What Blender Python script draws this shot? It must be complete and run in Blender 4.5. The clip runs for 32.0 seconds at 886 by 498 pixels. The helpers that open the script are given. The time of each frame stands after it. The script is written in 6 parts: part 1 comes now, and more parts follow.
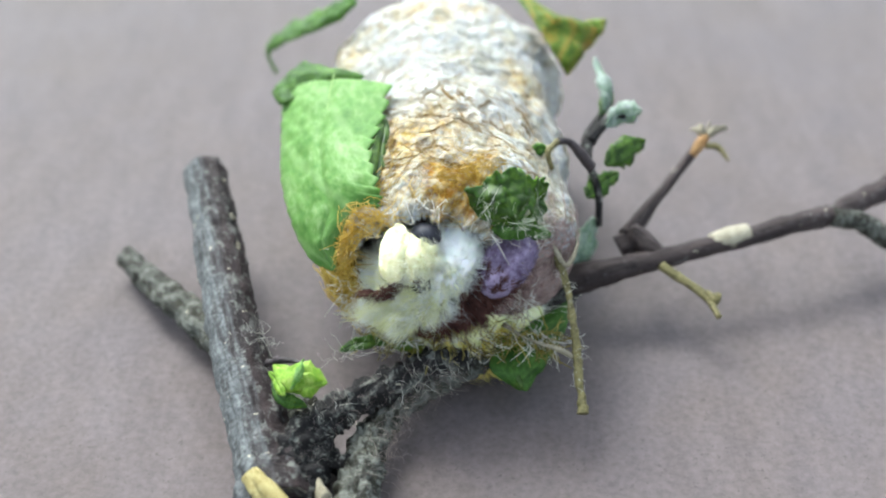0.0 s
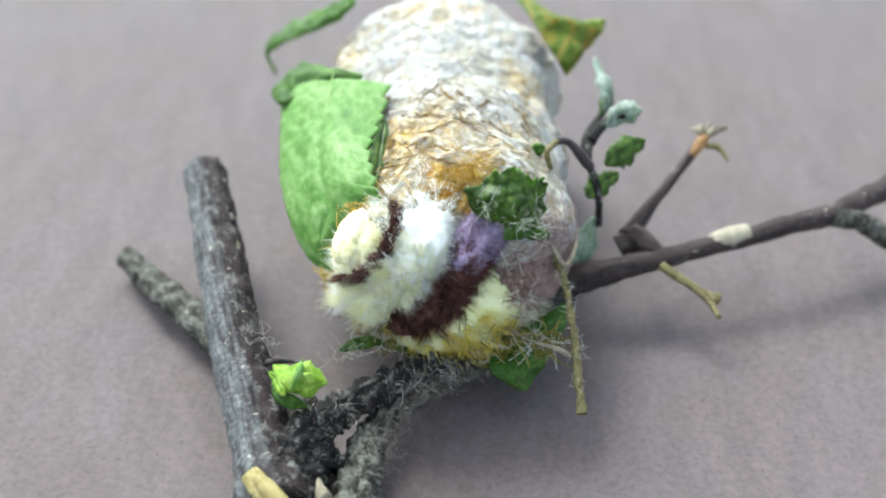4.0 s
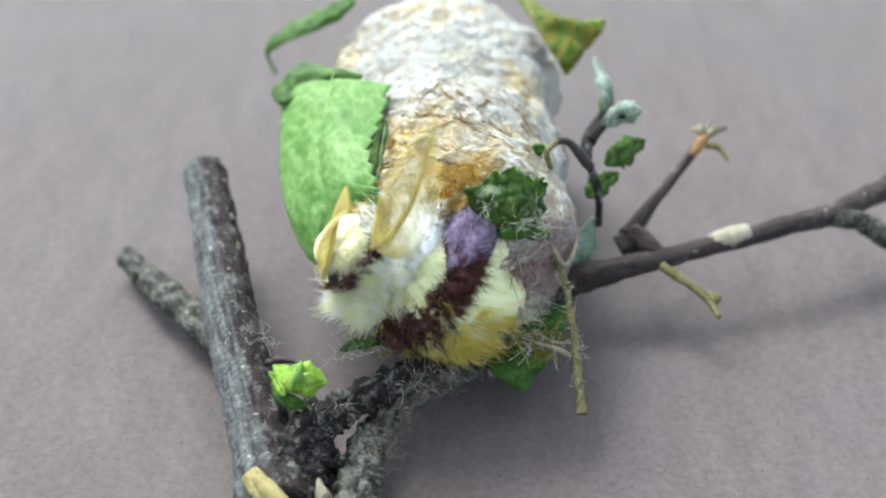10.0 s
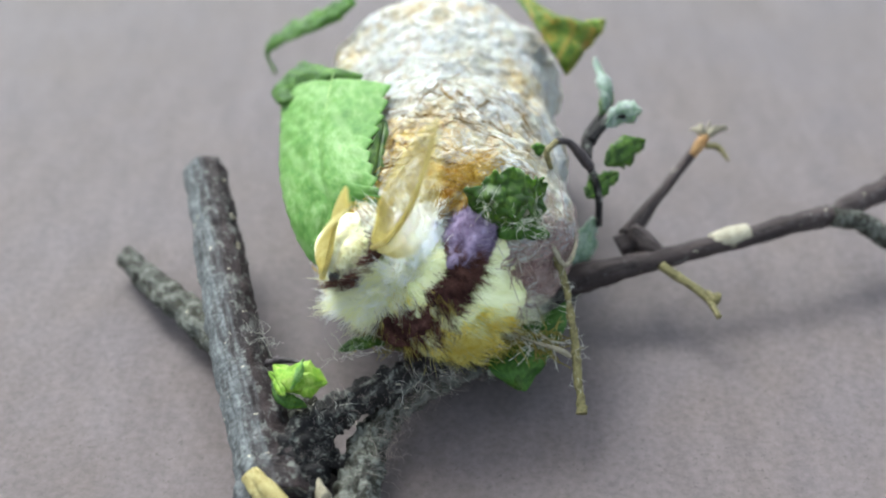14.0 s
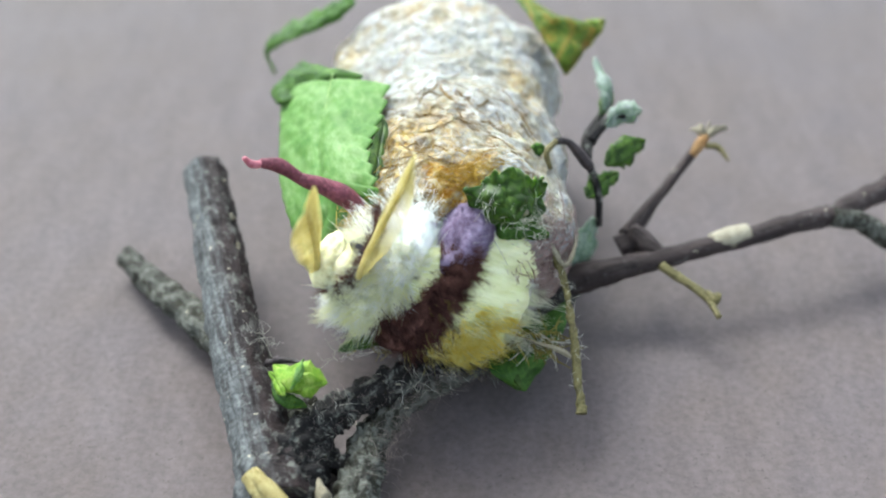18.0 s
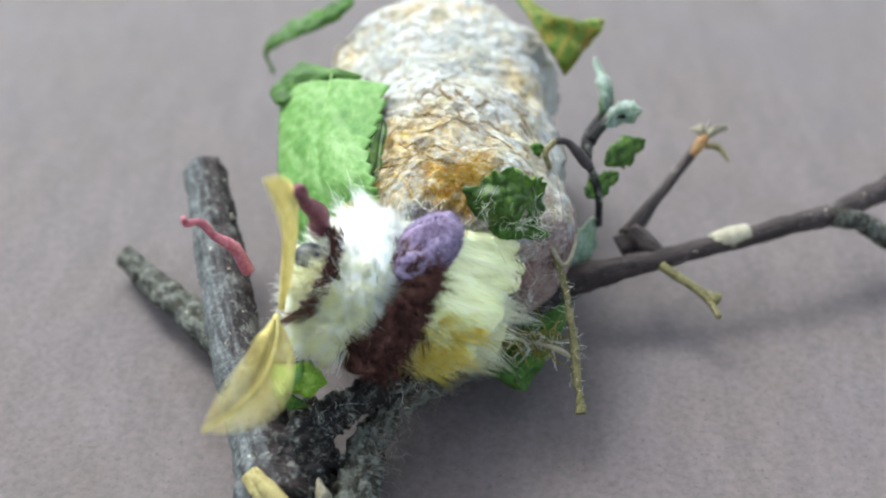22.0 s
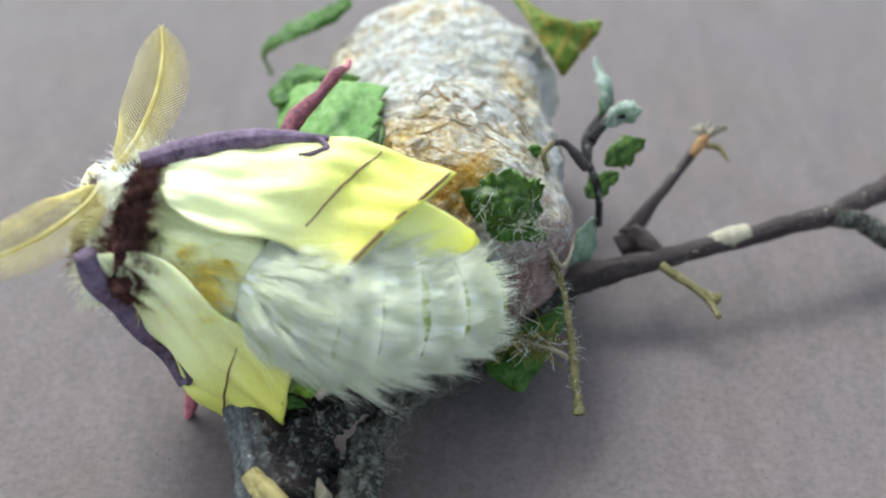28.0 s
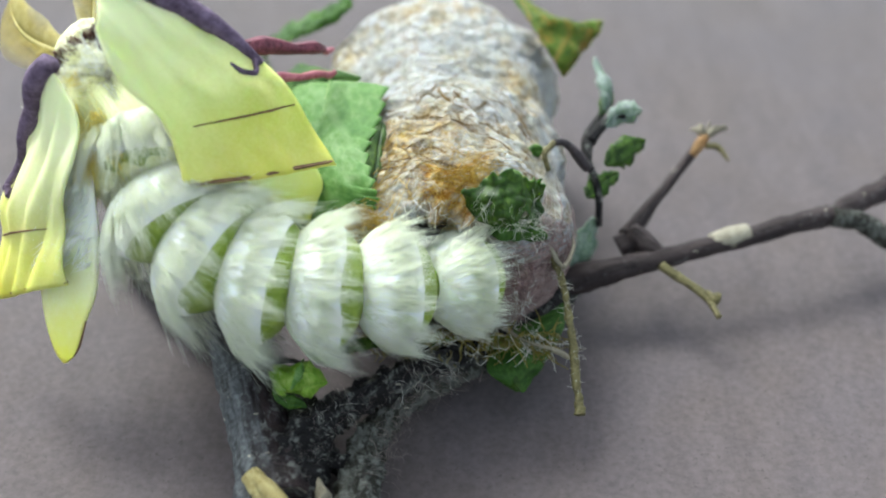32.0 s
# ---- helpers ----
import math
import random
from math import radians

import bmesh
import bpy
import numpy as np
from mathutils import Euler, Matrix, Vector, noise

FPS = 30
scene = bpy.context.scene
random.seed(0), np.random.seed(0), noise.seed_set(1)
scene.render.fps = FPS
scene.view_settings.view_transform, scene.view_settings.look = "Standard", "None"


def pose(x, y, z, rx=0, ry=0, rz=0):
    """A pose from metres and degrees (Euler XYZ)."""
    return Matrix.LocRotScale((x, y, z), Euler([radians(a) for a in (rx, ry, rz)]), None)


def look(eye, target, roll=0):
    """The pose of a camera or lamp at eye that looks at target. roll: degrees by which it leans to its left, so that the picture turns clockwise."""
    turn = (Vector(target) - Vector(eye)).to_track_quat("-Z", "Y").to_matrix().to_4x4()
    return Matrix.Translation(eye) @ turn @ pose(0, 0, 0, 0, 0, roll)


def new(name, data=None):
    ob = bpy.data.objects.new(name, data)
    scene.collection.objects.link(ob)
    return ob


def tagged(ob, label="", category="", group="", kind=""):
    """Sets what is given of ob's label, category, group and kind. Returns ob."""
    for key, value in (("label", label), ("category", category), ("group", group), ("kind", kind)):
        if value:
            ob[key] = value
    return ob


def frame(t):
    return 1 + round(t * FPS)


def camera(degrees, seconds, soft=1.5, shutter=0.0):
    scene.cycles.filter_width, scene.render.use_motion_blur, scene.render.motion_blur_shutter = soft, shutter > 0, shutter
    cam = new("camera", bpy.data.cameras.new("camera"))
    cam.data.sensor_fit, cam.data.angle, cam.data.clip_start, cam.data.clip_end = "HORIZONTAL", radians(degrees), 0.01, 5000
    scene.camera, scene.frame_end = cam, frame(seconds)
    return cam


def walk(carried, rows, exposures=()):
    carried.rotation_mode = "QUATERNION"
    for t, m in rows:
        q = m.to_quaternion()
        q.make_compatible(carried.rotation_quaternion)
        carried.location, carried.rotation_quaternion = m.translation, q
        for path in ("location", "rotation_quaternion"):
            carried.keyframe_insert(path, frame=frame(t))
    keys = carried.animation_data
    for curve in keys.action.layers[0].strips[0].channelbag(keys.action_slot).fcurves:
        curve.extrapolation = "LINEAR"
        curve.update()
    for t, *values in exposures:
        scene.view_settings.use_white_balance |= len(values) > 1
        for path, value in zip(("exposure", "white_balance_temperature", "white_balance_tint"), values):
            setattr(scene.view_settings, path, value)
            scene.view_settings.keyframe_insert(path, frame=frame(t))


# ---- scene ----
# A moth leaves its cocoon, which lies on a twig on brown paper. Lengths below are in millimetres.
MM = 0.001
EYE = (0.0, -0.10402, 0.09527)
cam = camera(36, 32.0, soft=2.1, shutter=0.0)
cam.data.dof.use_dof = True
cam.data.dof.focus_distance = 0.127
cam.data.dof.aperture_fstop = 17.0
VIEW = look(EYE, (0, 0, 0.014))
walk(cam, [(0, VIEW), (32, VIEW)], exposures=[(0, 1.62, 5960, 1), (3.5, 1.60, 5960, 1), (5.5, 1.64, 5960, 1), (7, 1.56, 5960, 1), (13, 1.48, 5960, 1), (20, 1.44, 5960, 1), (25, 1.40, 5960, 1), (28, 1.30, 5960, 1), (32, 1.16, 5960, 1)])

# ---- light: a wide, soft daylight from behind and above ----
SUN_UP, SUN_ROUND = 55, -34
world = bpy.data.worlds.new("daylight")
scene.world = world
world.use_nodes = True
wn = world.node_tree.nodes
sky = wn.new("ShaderNodeTexSky")
sky.sky_type = "NISHITA"
sky.sun_disc = False
sky.sun_elevation, sky.sun_rotation = radians(SUN_UP), radians(SUN_ROUND)
sky.dust_density, sky.ozone_density = 4.0, 0.6
wn["Background"].inputs[1].default_value = 0.172
haze = wn.new("ShaderNodeHueSaturation")
haze.inputs["Saturation"].default_value = 0.45
world.node_tree.links.new(sky.outputs[0], haze.inputs["Color"])
world.node_tree.links.new(haze.outputs[0], wn["Background"].inputs[0])
sun = new("sun", bpy.data.lights.new("sun", "SUN"))
sun.data.energy, sun.data.angle, sun.data.color = 1.3, radians(20), (1.0, 0.985, 0.96)
sun_way = Vector((math.sin(radians(SUN_ROUND)) * math.cos(radians(SUN_UP)), math.cos(radians(SUN_ROUND)) * math.cos(radians(SUN_UP)), math.sin(radians(SUN_UP))))
sun.matrix_world = look(sun_way * 2, (0, 0, 0))


# ---- materials ----
class Shade:
    """Small helper round one node material; sizes in millimetres."""

    def __init__(self, name, rough=0.6, spec=0.3, coords="Object"):
        self.m = bpy.data.materials.new(name)
        self.m.use_nodes = True
        self.t = self.m.node_tree
        self.b = self.t.nodes["Principled BSDF"]
        self.b.inputs["Roughness"].default_value = rough
        self.b.inputs["Specular IOR Level"].default_value = spec
        self.c = self.t.nodes.new("ShaderNodeTexCoord").outputs[coords]

    def link(self, a, b):
        self.t.links.new(a, b)
        return a

    def noise(self, size, detail=4, stretch=(1, 1, 1), rough=0.6):
        """Grey noise with features of that many millimetres."""
        mp = self.t.nodes.new("ShaderNodeMapping")
        mp.inputs["Scale"].default_value = [s / (size * MM) for s in stretch]
        self.link(self.c, mp.inputs[0])
        n = self.t.nodes.new("ShaderNodeTexNoise")
        n.inputs["Scale"].default_value = 1
        n.inputs["Detail"].default_value = detail
        n.inputs["Roughness"].default_value = rough
        self.link(mp.outputs[0], n.inputs[0])
        return n.outputs[0]

    def ramp(self, f, *stops):
        r = self.t.nodes.new("ShaderNodeValToRGB")
        e = r.color_ramp.elements
        while len(e) < len(stops):
            e.new(0.5)
        for x, (p, col) in zip(e, stops):
            x.position = p
            x.color = (*col, 1) if isinstance(col, tuple) else (col, col, col, 1)
        self.link(f, r.inputs[0])
        return r.outputs[0]

    def mix(self, f, a, b, how="MIX"):
        n = self.t.nodes.new("ShaderNodeMix")
        n.data_type, n.blend_type = "RGBA", how
        for sock, val in ((n.inputs[0], f), (n.inputs[6], a), (n.inputs[7], b)):
            if isinstance(val, tuple):
                sock.default_value = (*val, 1)
            elif isinstance(val, (int, float)):
                sock.default_value = val if sock is n.inputs[0] or sock.type == "VALUE" else (val, val, val, 1)
            else:
                self.link(val, sock)
        return n.outputs[2]

    def near(self, p, inner, outer):
        """1 within inner mm of p, 0 past outer, with an uneven edge."""
        warp = self.t.nodes.new("ShaderNodeVectorMath")
        warp.operation = "DISTANCE"
        self.link(self.c, warp.inputs[0])
        warp.inputs[1].default_value = [q * MM for q in p]
        add = self.t.nodes.new("ShaderNodeMath")
        add.operation = "MULTIPLY_ADD"
        self.link(self.noise(2.0, 5), add.inputs[0])
        add.inputs[1].default_value = 7 * MM
        self.link(warp.outputs["Value"], add.inputs[2])
        r = self.t.nodes.new("ShaderNodeMapRange")
        r.inputs[1].default_value, r.inputs[2].default_value = (outer + 3.5) * MM, (inner + 3.5) * MM
        self.link(add.outputs[0], r.inputs[0])
        return r.outputs[0]

    def cells(self, size, warp=0.6, warp_size=2.0, stretch=(1, 1, 1)):
        """Distance to the edges of wobbly cells of that many millimetres: 0 on an edge."""
        mp = self.t.nodes.new("ShaderNodeMapping")
        mp.inputs["Scale"].default_value = [q / (size * MM) for q in stretch]
        self.link(self.c, mp.inputs[0])
        n = self.t.nodes.new("ShaderNodeTexNoise")
        n.inputs["Scale"].default_value = size / warp_size
        n.inputs["Detail"].default_value = 4
        self.link(mp.outputs[0], n.inputs[0])
        add = self.t.nodes.new("ShaderNodeVectorMath")
        add.operation = "MULTIPLY_ADD"
        self.link(n.outputs[1], add.inputs[0])
        add.inputs[1].default_value = (warp, warp, warp)
        self.link(mp.outputs[0], add.inputs[2])
        v = self.t.nodes.new("ShaderNodeTexVoronoi")
        v.feature = "DISTANCE_TO_EDGE"
        v.inputs["Scale"].default_value = 1
        self.link(add.outputs[0], v.inputs[0])
        return v.outputs["Distance"]

    def bump(self, f, depth, strength=1.0):
        n = self.t.nodes.new("ShaderNodeBump")
        n.inputs["Strength"].default_value = strength
        n.inputs["Distance"].default_value = depth * MM
        self.link(f, n.inputs["Height"])
        self.link(n.outputs[0], self.b.inputs["Normal"])

    def colour(self, col):
        if isinstance(col, tuple):
            self.b.inputs["Base Color"].default_value = (*col, 1)
        else:
            self.link(col, self.b.inputs["Base Color"])
        return self

    def thin(self, amount):
        """Lets some light through, as leaves and scales do."""
        self.b.inputs["Subsurface Weight"].default_value = amount
        self.b.inputs["Subsurface Radius"].default_value = (0.6, 0.8, 0.3)
        self.b.inputs["Subsurface Scale"].default_value = 0.0012
        return self


def plain(name, a, b, size, rough=0.6, bump=0.05, spec=0.3, thin=0.0, stretch=(1, 1, 1), fine=0.25):
    """Two tones mixed by noise at two scales, with fine relief."""
    s = Shade(name, rough, spec)
    big, small = s.noise(size, 5, stretch), s.noise(size * fine, 4, stretch)
    f = s.mix(0.45, big, small)
    s.colour(s.ramp(f, (0.36, a), (0.64, b)))
    s.bump(small, bump)
    if thin:
        s.thin(thin)
    return s.m


def make_paper():
    s = Shade("brown_paper", 0.75, 0.25)
    grain, fibre = s.noise(0.7, 3), s.noise(3.0, 5, (1, 0.25, 1))
    blot = s.noise(14, 5)
    base = s.ramp(s.mix(0.4, grain, fibre), (0.34, (0.052, 0.041, 0.039)), (0.66, (0.110, 0.089, 0.086)))
    fleck = s.ramp(s.noise(0.5, 2), (0.62, 0.0), (0.72, 1.0))
    base = s.mix(fleck, base, (0.045, 0.034, 0.032))
    s.colour(s.mix(0.36, base, s.ramp(blot, (0.36, (0.080, 0.061, 0.053)), (0.64, (0.083, 0.069, 0.073)))))
    s.bump(s.mix(0.5, grain, fibre), 0.14, 0.8)
    s.b.inputs["Sheen Weight"].default_value = 0.22
    s.b.inputs["Sheen Roughness"].default_value = 0.4
    return s.m


def make_bark(name, dark, mid, pale, amount, girth=0.0, fleck=0.0):
    s = Shade(name, 0.75, 0.25, "UV")
    streak, grain, big = s.noise(0.9, 5, (0.16, 1, 1)), s.noise(0.5, 4), s.noise(5, 4, (0.5, 1, 1))
    col = s.ramp(s.mix(0.5, streak, big), (0.38, dark), (0.6, mid))
    side = s.ramp(s.mix(0.4, s.noise(1.6, 6, (0.3, 1, 1)), s.noise(0.5, 3)), (0.5 - amount, 0.0), (0.66 - amount, 1.0))
    col = s.mix(side, col, pale)
    spots = s.ramp(s.noise(1.1, 2), (0.70, 0.0), (0.74, 1.0))
    if fleck:
        dots = s.ramp(s.mix(0.6, s.noise(0.3, 4, rough=0.7), s.noise(1.6, 4)), (0.53 - fleck, 0.0), (0.58 - fleck, 1.0))
        col = s.mix(dots, col, s.ramp(grain, (0.4, pale), (0.65, (0.13, 0.132, 0.112))))
    if girth:
        # one side is weathered grey, painted paler still as the side the light strikes
        part_of = s.t.nodes.new("ShaderNodeSeparateXYZ")
        s.link(s.c, part_of.inputs[0])
        turn = s.t.nodes.new("ShaderNodeMath")
        turn.operation = "MULTIPLY_ADD"
        s.link(part_of.outputs[1], turn.inputs[0])
        turn.inputs[1].default_value = 1 / (girth * MM)
        wob = s.t.nodes.new("ShaderNodeMath")
        wob.operation = "MULTIPLY_ADD"
        s.link(streak, wob.inputs[0])
        wob.inputs[1].default_value, wob.inputs[2].default_value = 0.5, -0.25
        s.link(wob.outputs[0], turn.inputs[2])
        grey_lit_side = s.ramp(turn.outputs[0], (0.0, 0.0), (0.14, 0.75), (0.34, 0.75), (0.48, 0.0))
        lichen = s.ramp(s.mix(0.5, streak, grain), (0.36, (0.032, 0.031, 0.03)), (0.5, (0.085, 0.092, 0.092)), (0.62, (0.165, 0.175, 0.175)))
        col = s.mix(grey_lit_side, col, lichen)
    s.colour(s.mix(spots, col, (0.42, 0.38, 0.29)))
    s.bump(s.mix(0.5, streak, grain), 0.5, 1.0)
    return s.m


def make_silk():
    s = Shade("cocoon_silk", 0.85, 0.1)
    fine, mid, big = s.noise(0.32, 5, (1, 0.7, 1)), s.noise(1.0, 6, rough=0.72), s.noise(6, 4)
    col = s.ramp(s.mix(0.6, fine, mid), (0.30, (0.203, 0.188, 0.144)), (0.42, (0.288, 0.281, 0.241)), (0.53, (0.360, 0.363, 0.347)), (0.66, (0.414, 0.420, 0.425)))
    col = s.mix(s.ramp(big, (0.42, 0.0), (0.62, 0.6)), col, s.ramp(mid, (0.36, (0.230, 0.248, 0.258)), (0.56, (0.369, 0.386, 0.406))))
    # a cream bloom
    col = s.mix(s.ramp(s.noise(3.4, 5, rough=0.65), (0.50, 0.0), (0.64, 0.36)), col, s.ramp(mid, (0.36, (0.29, 0.24, 0.10)), (0.6, (0.45, 0.42, 0.25))))
    # golden brown folds: wide dull ones and thin dark ones
    wide, thin = s.cells(4.2, 0.9, 2.6, (1, 0.8, 1)), s.cells(1.5, 0.8, 1.1, (1, 1.3, 1))
    patch = s.ramp(s.noise(7, 4), (0.42, 0.0), (0.56, 1.0))
    lines = s.mix(1.0, s.ramp(wide, (0.0, 1.0), (0.10, 0.0)), s.mix(0.25, patch, 1.0), "MULTIPLY")
    col = s.mix(s.mix(1.0, lines, 0.5, "MULTIPLY"), col, s.ramp(mid, (0.38, (0.13, 0.066, 0.016)), (0.6, (0.30, 0.19, 0.055))))
    hair = s.mix(1.0, s.ramp(thin, (0.0, 1.0), (0.06, 0.0)), s.ramp(s.noise(4.5, 4), (0.45, 0.0), (0.6, 0.8)), "MULTIPLY")
    col = s.mix(hair, col, (0.19, 0.125, 0.045))
    # golden stains, strongest over the mouth
    crease = s.ramp(s.noise(2.2, 6, rough=0.78), (0.47, 0.0), (0.54, 1.0))
    crease = s.mix(0.5, crease, s.ramp(thin, (0.0, 1.0), (0.22, 0.0)))
    gold = s.ramp(mid, (0.38, (0.125, 0.056, 0.004)), (0.5, (0.34, 0.215, 0.026)), (0.64, (0.46, 0.375, 0.13)))
    for p, inner, outer, top, most in (((1.2, -0.4, 22.4), 2.0, 5.5, 1.0, 0.55), ((-1.0, 8, 23), 2.0, 8.0, 0.55, 0.25), ((-6, 4, 21), 2.0, 7.5, 0.95, 0.3), ((1, 30, 23.5), 1, 9, 0.25, 0.1), ((8.6, 20, 19.5), 1.0, 4.5, 0.8, 0.3), ((8.5, 10, 19), 1.0, 6, 0.5, 0.1), ((-9.0, -1, 12), 3.5, 6.0, 1.0, 0.85), ((-5, -3, 7), 1.5, 4.0, 1.0, 0.6), ((0, -3, 5), 1.0, 3.5, 0.9, 0.5), ((-11.5, 31, 17.5), 2, 6, 0.45, 0.4)):
        f = s.mix(1.0, s.near(p, inner, outer), s.mix(most, crease, 1.0), "MULTIPLY")
        col = s.mix(s.mix(1.0, f, (top, top, top), "MULTIPLY"), col, gold)
    col = s.mix(s.mix(1.0, s.near((1.4, -0.6, 22.0), 1.5, 4.2), crease, "MULTIPLY"), col, (0.25, 0.10, 0.006))
    col = s.mix(s.mix(1.0, s.near((-7, 3, 20), 1.0, 4.5), crease, "MULTIPLY"), col, (0.11, 0.06, 0.016))
    brown = s.ramp(fine, (0.35, (0.16, 0.088, 0.074)), (0.5, (0.32, 0.205, 0.18)), (0.66, (0.47, 0.36, 0.32)))
    for p, inner, outer in (((7.5, -3.0, 10.0), 3.2, 5.2), ((6, -2, 6), 2.5, 5)):
        col = s.mix(s.near(p, inner, outer), col, brown)
    # grey mottling towards the far end, with the groove's shade painted into it
    spot = s.ramp(s.noise(1.6, 5, rough=0.7), (0.50, 0.0), (0.58, 1.0))
    for p, inner, outer, top in (((3, 24, 22.5), 2.0, 5.5, 0.7), ((-6, 27, 21), 1.0, 4.5, 0.5)):
        f = s.mix(1.0, s.near(p, inner, outer), s.mix(0.15, spot, 1.0), "MULTIPLY")
        col = s.mix(s.mix(1.0, f, (top, top, top), "MULTIPLY"), col, s.ramp(mid, (0.4, (0.11, 0.115, 0.095)), (0.6, (0.22, 0.225, 0.19))))
    s.colour(col)
    relief = s.mix(0.5, s.mix(0.6, fine, mid), s.ramp(s.mix(0.35, wide, thin), (0.0, 0.0), (0.22, 1.0)))
    s.bump(relief, 0.42, 1.0)
    s.thin(0.1)
    return s.m


def make_leaf(name, dark, mid, pale, rough=0.6, thin=0.25):
    s = Shade(name, rough, 0.2, "UV")
    big, small = s.noise(4, 4), s.noise(0.5, 4)
    col = s.ramp(s.mix(0.35, big, small), (0.35, dark), (0.5, mid), (0.66, pale))
    vein = s.t.nodes.new("ShaderNodeTexWave")
    vein.wave_type, vein.bands_direction = "BANDS", "DIAGONAL"
    vein.inputs["Scale"].default_value = 95
    vein.inputs["Distortion"].default_value = 2.0
    s.link(s.c, vein.inputs[0])
    line = s.ramp(vein.outputs[1], (0.9, 0.0), (1.0, 0.35))
    s.colour(s.mix(line, col, pale))
    s.bump(s.mix(0.5, small, vein.outputs[1]), 0.12, 0.6)
    s.thin(thin)
    return s.m


def make_wing(name, a, b, root, outer, tip=(-27, 4, 0), reach=(2, 12)):
    s = Shade(name, 0.65, 0.2)
    scale, cloud = s.noise(0.35, 3), s.noise(6, 4, (0.5, 1, 1))
    col = s.ramp(s.mix(0.3, cloud, scale), (0.36, a), (0.64, b))
    col = s.mix(s.near((0, 0, 0), 4, 16), col, root)
    col = s.mix(s.near(tip, *reach), col, outer)
    s.colour(col)
    s.bump(s.mix(0.6, scale, s.noise(1.5, 4, (0.2, 1, 1))), 0.12, 0.6)
    s.thin(0.5)
    return s.m


def fur(name, a, b, size=2.0, through_share=0.5):
    """Hair: half of the light is scattered on, half let through."""
    s = Shade(name, 0.8, 0.1)
    col = s.ramp(s.mix(0.4, s.noise(size, 4), s.noise(size * 0.2, 3)), (0.36, a), (0.64, b))
    dif, tra, mixed = (s.t.nodes.new(k) for k in ("ShaderNodeBsdfDiffuse", "ShaderNodeBsdfTranslucent", "ShaderNodeMixShader"))
    s.link(col, dif.inputs[0])
    s.link(col, tra.inputs[0])
    mixed.inputs[0].default_value = through_share
    s.link(dif.outputs[0], mixed.inputs[1])
    s.link(tra.outputs[0], mixed.inputs[2])
    s.link(mixed.outputs[0], s.t.nodes["Material Output"].inputs[0])
    s.t.nodes.remove(s.b)
    return s.m


PAPER = make_paper()
BARK = make_bark("twig_bark", (0.00616, 0.00336, 0.00336), (0.0239, 0.0146, 0.014), (0.0673, 0.0616, 0.0592), -0.05, 16.4, 0.012)
BARK_DARK = make_bark("dark_bark", (0.0028, 0.0020, 0.0020), (0.0105, 0.0080, 0.0072), (0.045, 0.042, 0.036), -0.07, 0.0, 0.015)
BARK_MOSS = make_bark("mossy_bark", (0.0080, 0.0070, 0.0052), (0.032, 0.030, 0.0175), (0.064, 0.064, 0.052), 0.0, 0.0, 0.05)
BARK_BROWN = make_bark("smooth_brown_bark", (0.012, 0.0078, 0.0074), (0.052, 0.038, 0.035), (0.165, 0.15, 0.148), -0.05)
WOOD_RIM = plain("cut_rim", (0.20, 0.145, 0.035), (0.48, 0.42, 0.19), 0.8, 0.7, 0.3)
WOOD = plain("cut_wood", (0.26, 0.20, 0.06), (0.44, 0.38, 0.17), 0.6, 0.7, 0.3, stretch=(1, 1, 0.3))
PITH = plain("pale_scar", (0.20, 0.175, 0.12), (0.31, 0.285, 0.21), 1.0, 0.7, 0.1)
SILK = make_silk()
THREAD = plain("silk_thread", (0.50, 0.46, 0.36), (0.68, 0.66, 0.60), 3.0, 0.5, 0.0)
CREASE = plain("brown_silk", (0.17, 0.10, 0.03), (0.32, 0.21, 0.08), 2.0, 0.6, 0.0)
THREAD_GOLD = plain("golden_thread", (0.36, 0.20, 0.012), (0.58, 0.42, 0.09), 2.0, 0.5, 0.0)
THREAD_OLIVE = plain("olive_thread", (0.10, 0.075, 0.012), (0.30, 0.24, 0.05), 2.0, 0.6, 0.0)
THREAD_GREY = plain("grey_thread", (0.10, 0.072, 0.062), (0.30, 0.245, 0.215), 2.0, 0.6, 0.0)
THREAD_MAUVE = plain("mauve_thread", (0.16, 0.095, 0.085), (0.40, 0.30, 0.27), 2.0, 0.6, 0.0)
HUSK = plain("dark_husk", (0.03, 0.025, 0.03), (0.11, 0.09, 0.085), 1.5, 0.35, 0.1)
LEAF_PALE = make_leaf("pale_leaf", (0.042, 0.112, 0.014), (0.082, 0.168, 0.034), (0.165, 0.250, 0.095))
RIB = plain("pale_rib", (0.12, 0.21, 0.05), (0.2, 0.28, 0.1), 1.0, 0.6, 0.05)
LEAF_GREEN = make_leaf("green_leaf", (0.0105, 0.0295, 0.0036), (0.029, 0.072, 0.0078), (0.082, 0.150, 0.0260))
LEAF_DARK = make_leaf("dark_leaf", (0.007, 0.016, 0.0015), (0.023, 0.052, 0.004), (0.085, 0.135, 0.022), 0.45)
LEAF_RUST = make_leaf("rusty_leaf", (0.0564, 0.107, 0.0113), (0.107, 0.169, 0.0198), (0.237, 0.124, 0.0339))
LEAF_OLIVE = make_leaf("olive_leaf", (0.024, 0.048, 0.004), (0.070, 0.108, 0.009), (0.26, 0.135, 0.022))
LEAF_GREY = make_leaf("grey_leaf", (0.0735, 0.107, 0.0735), (0.135, 0.175, 0.135), (0.282, 0.304, 0.282))
LEAF_BRIGHT = make_leaf("bright_leaf", (0.070, 0.145, 0.007), (0.130, 0.235, 0.018), (0.26, 0.34, 0.075))
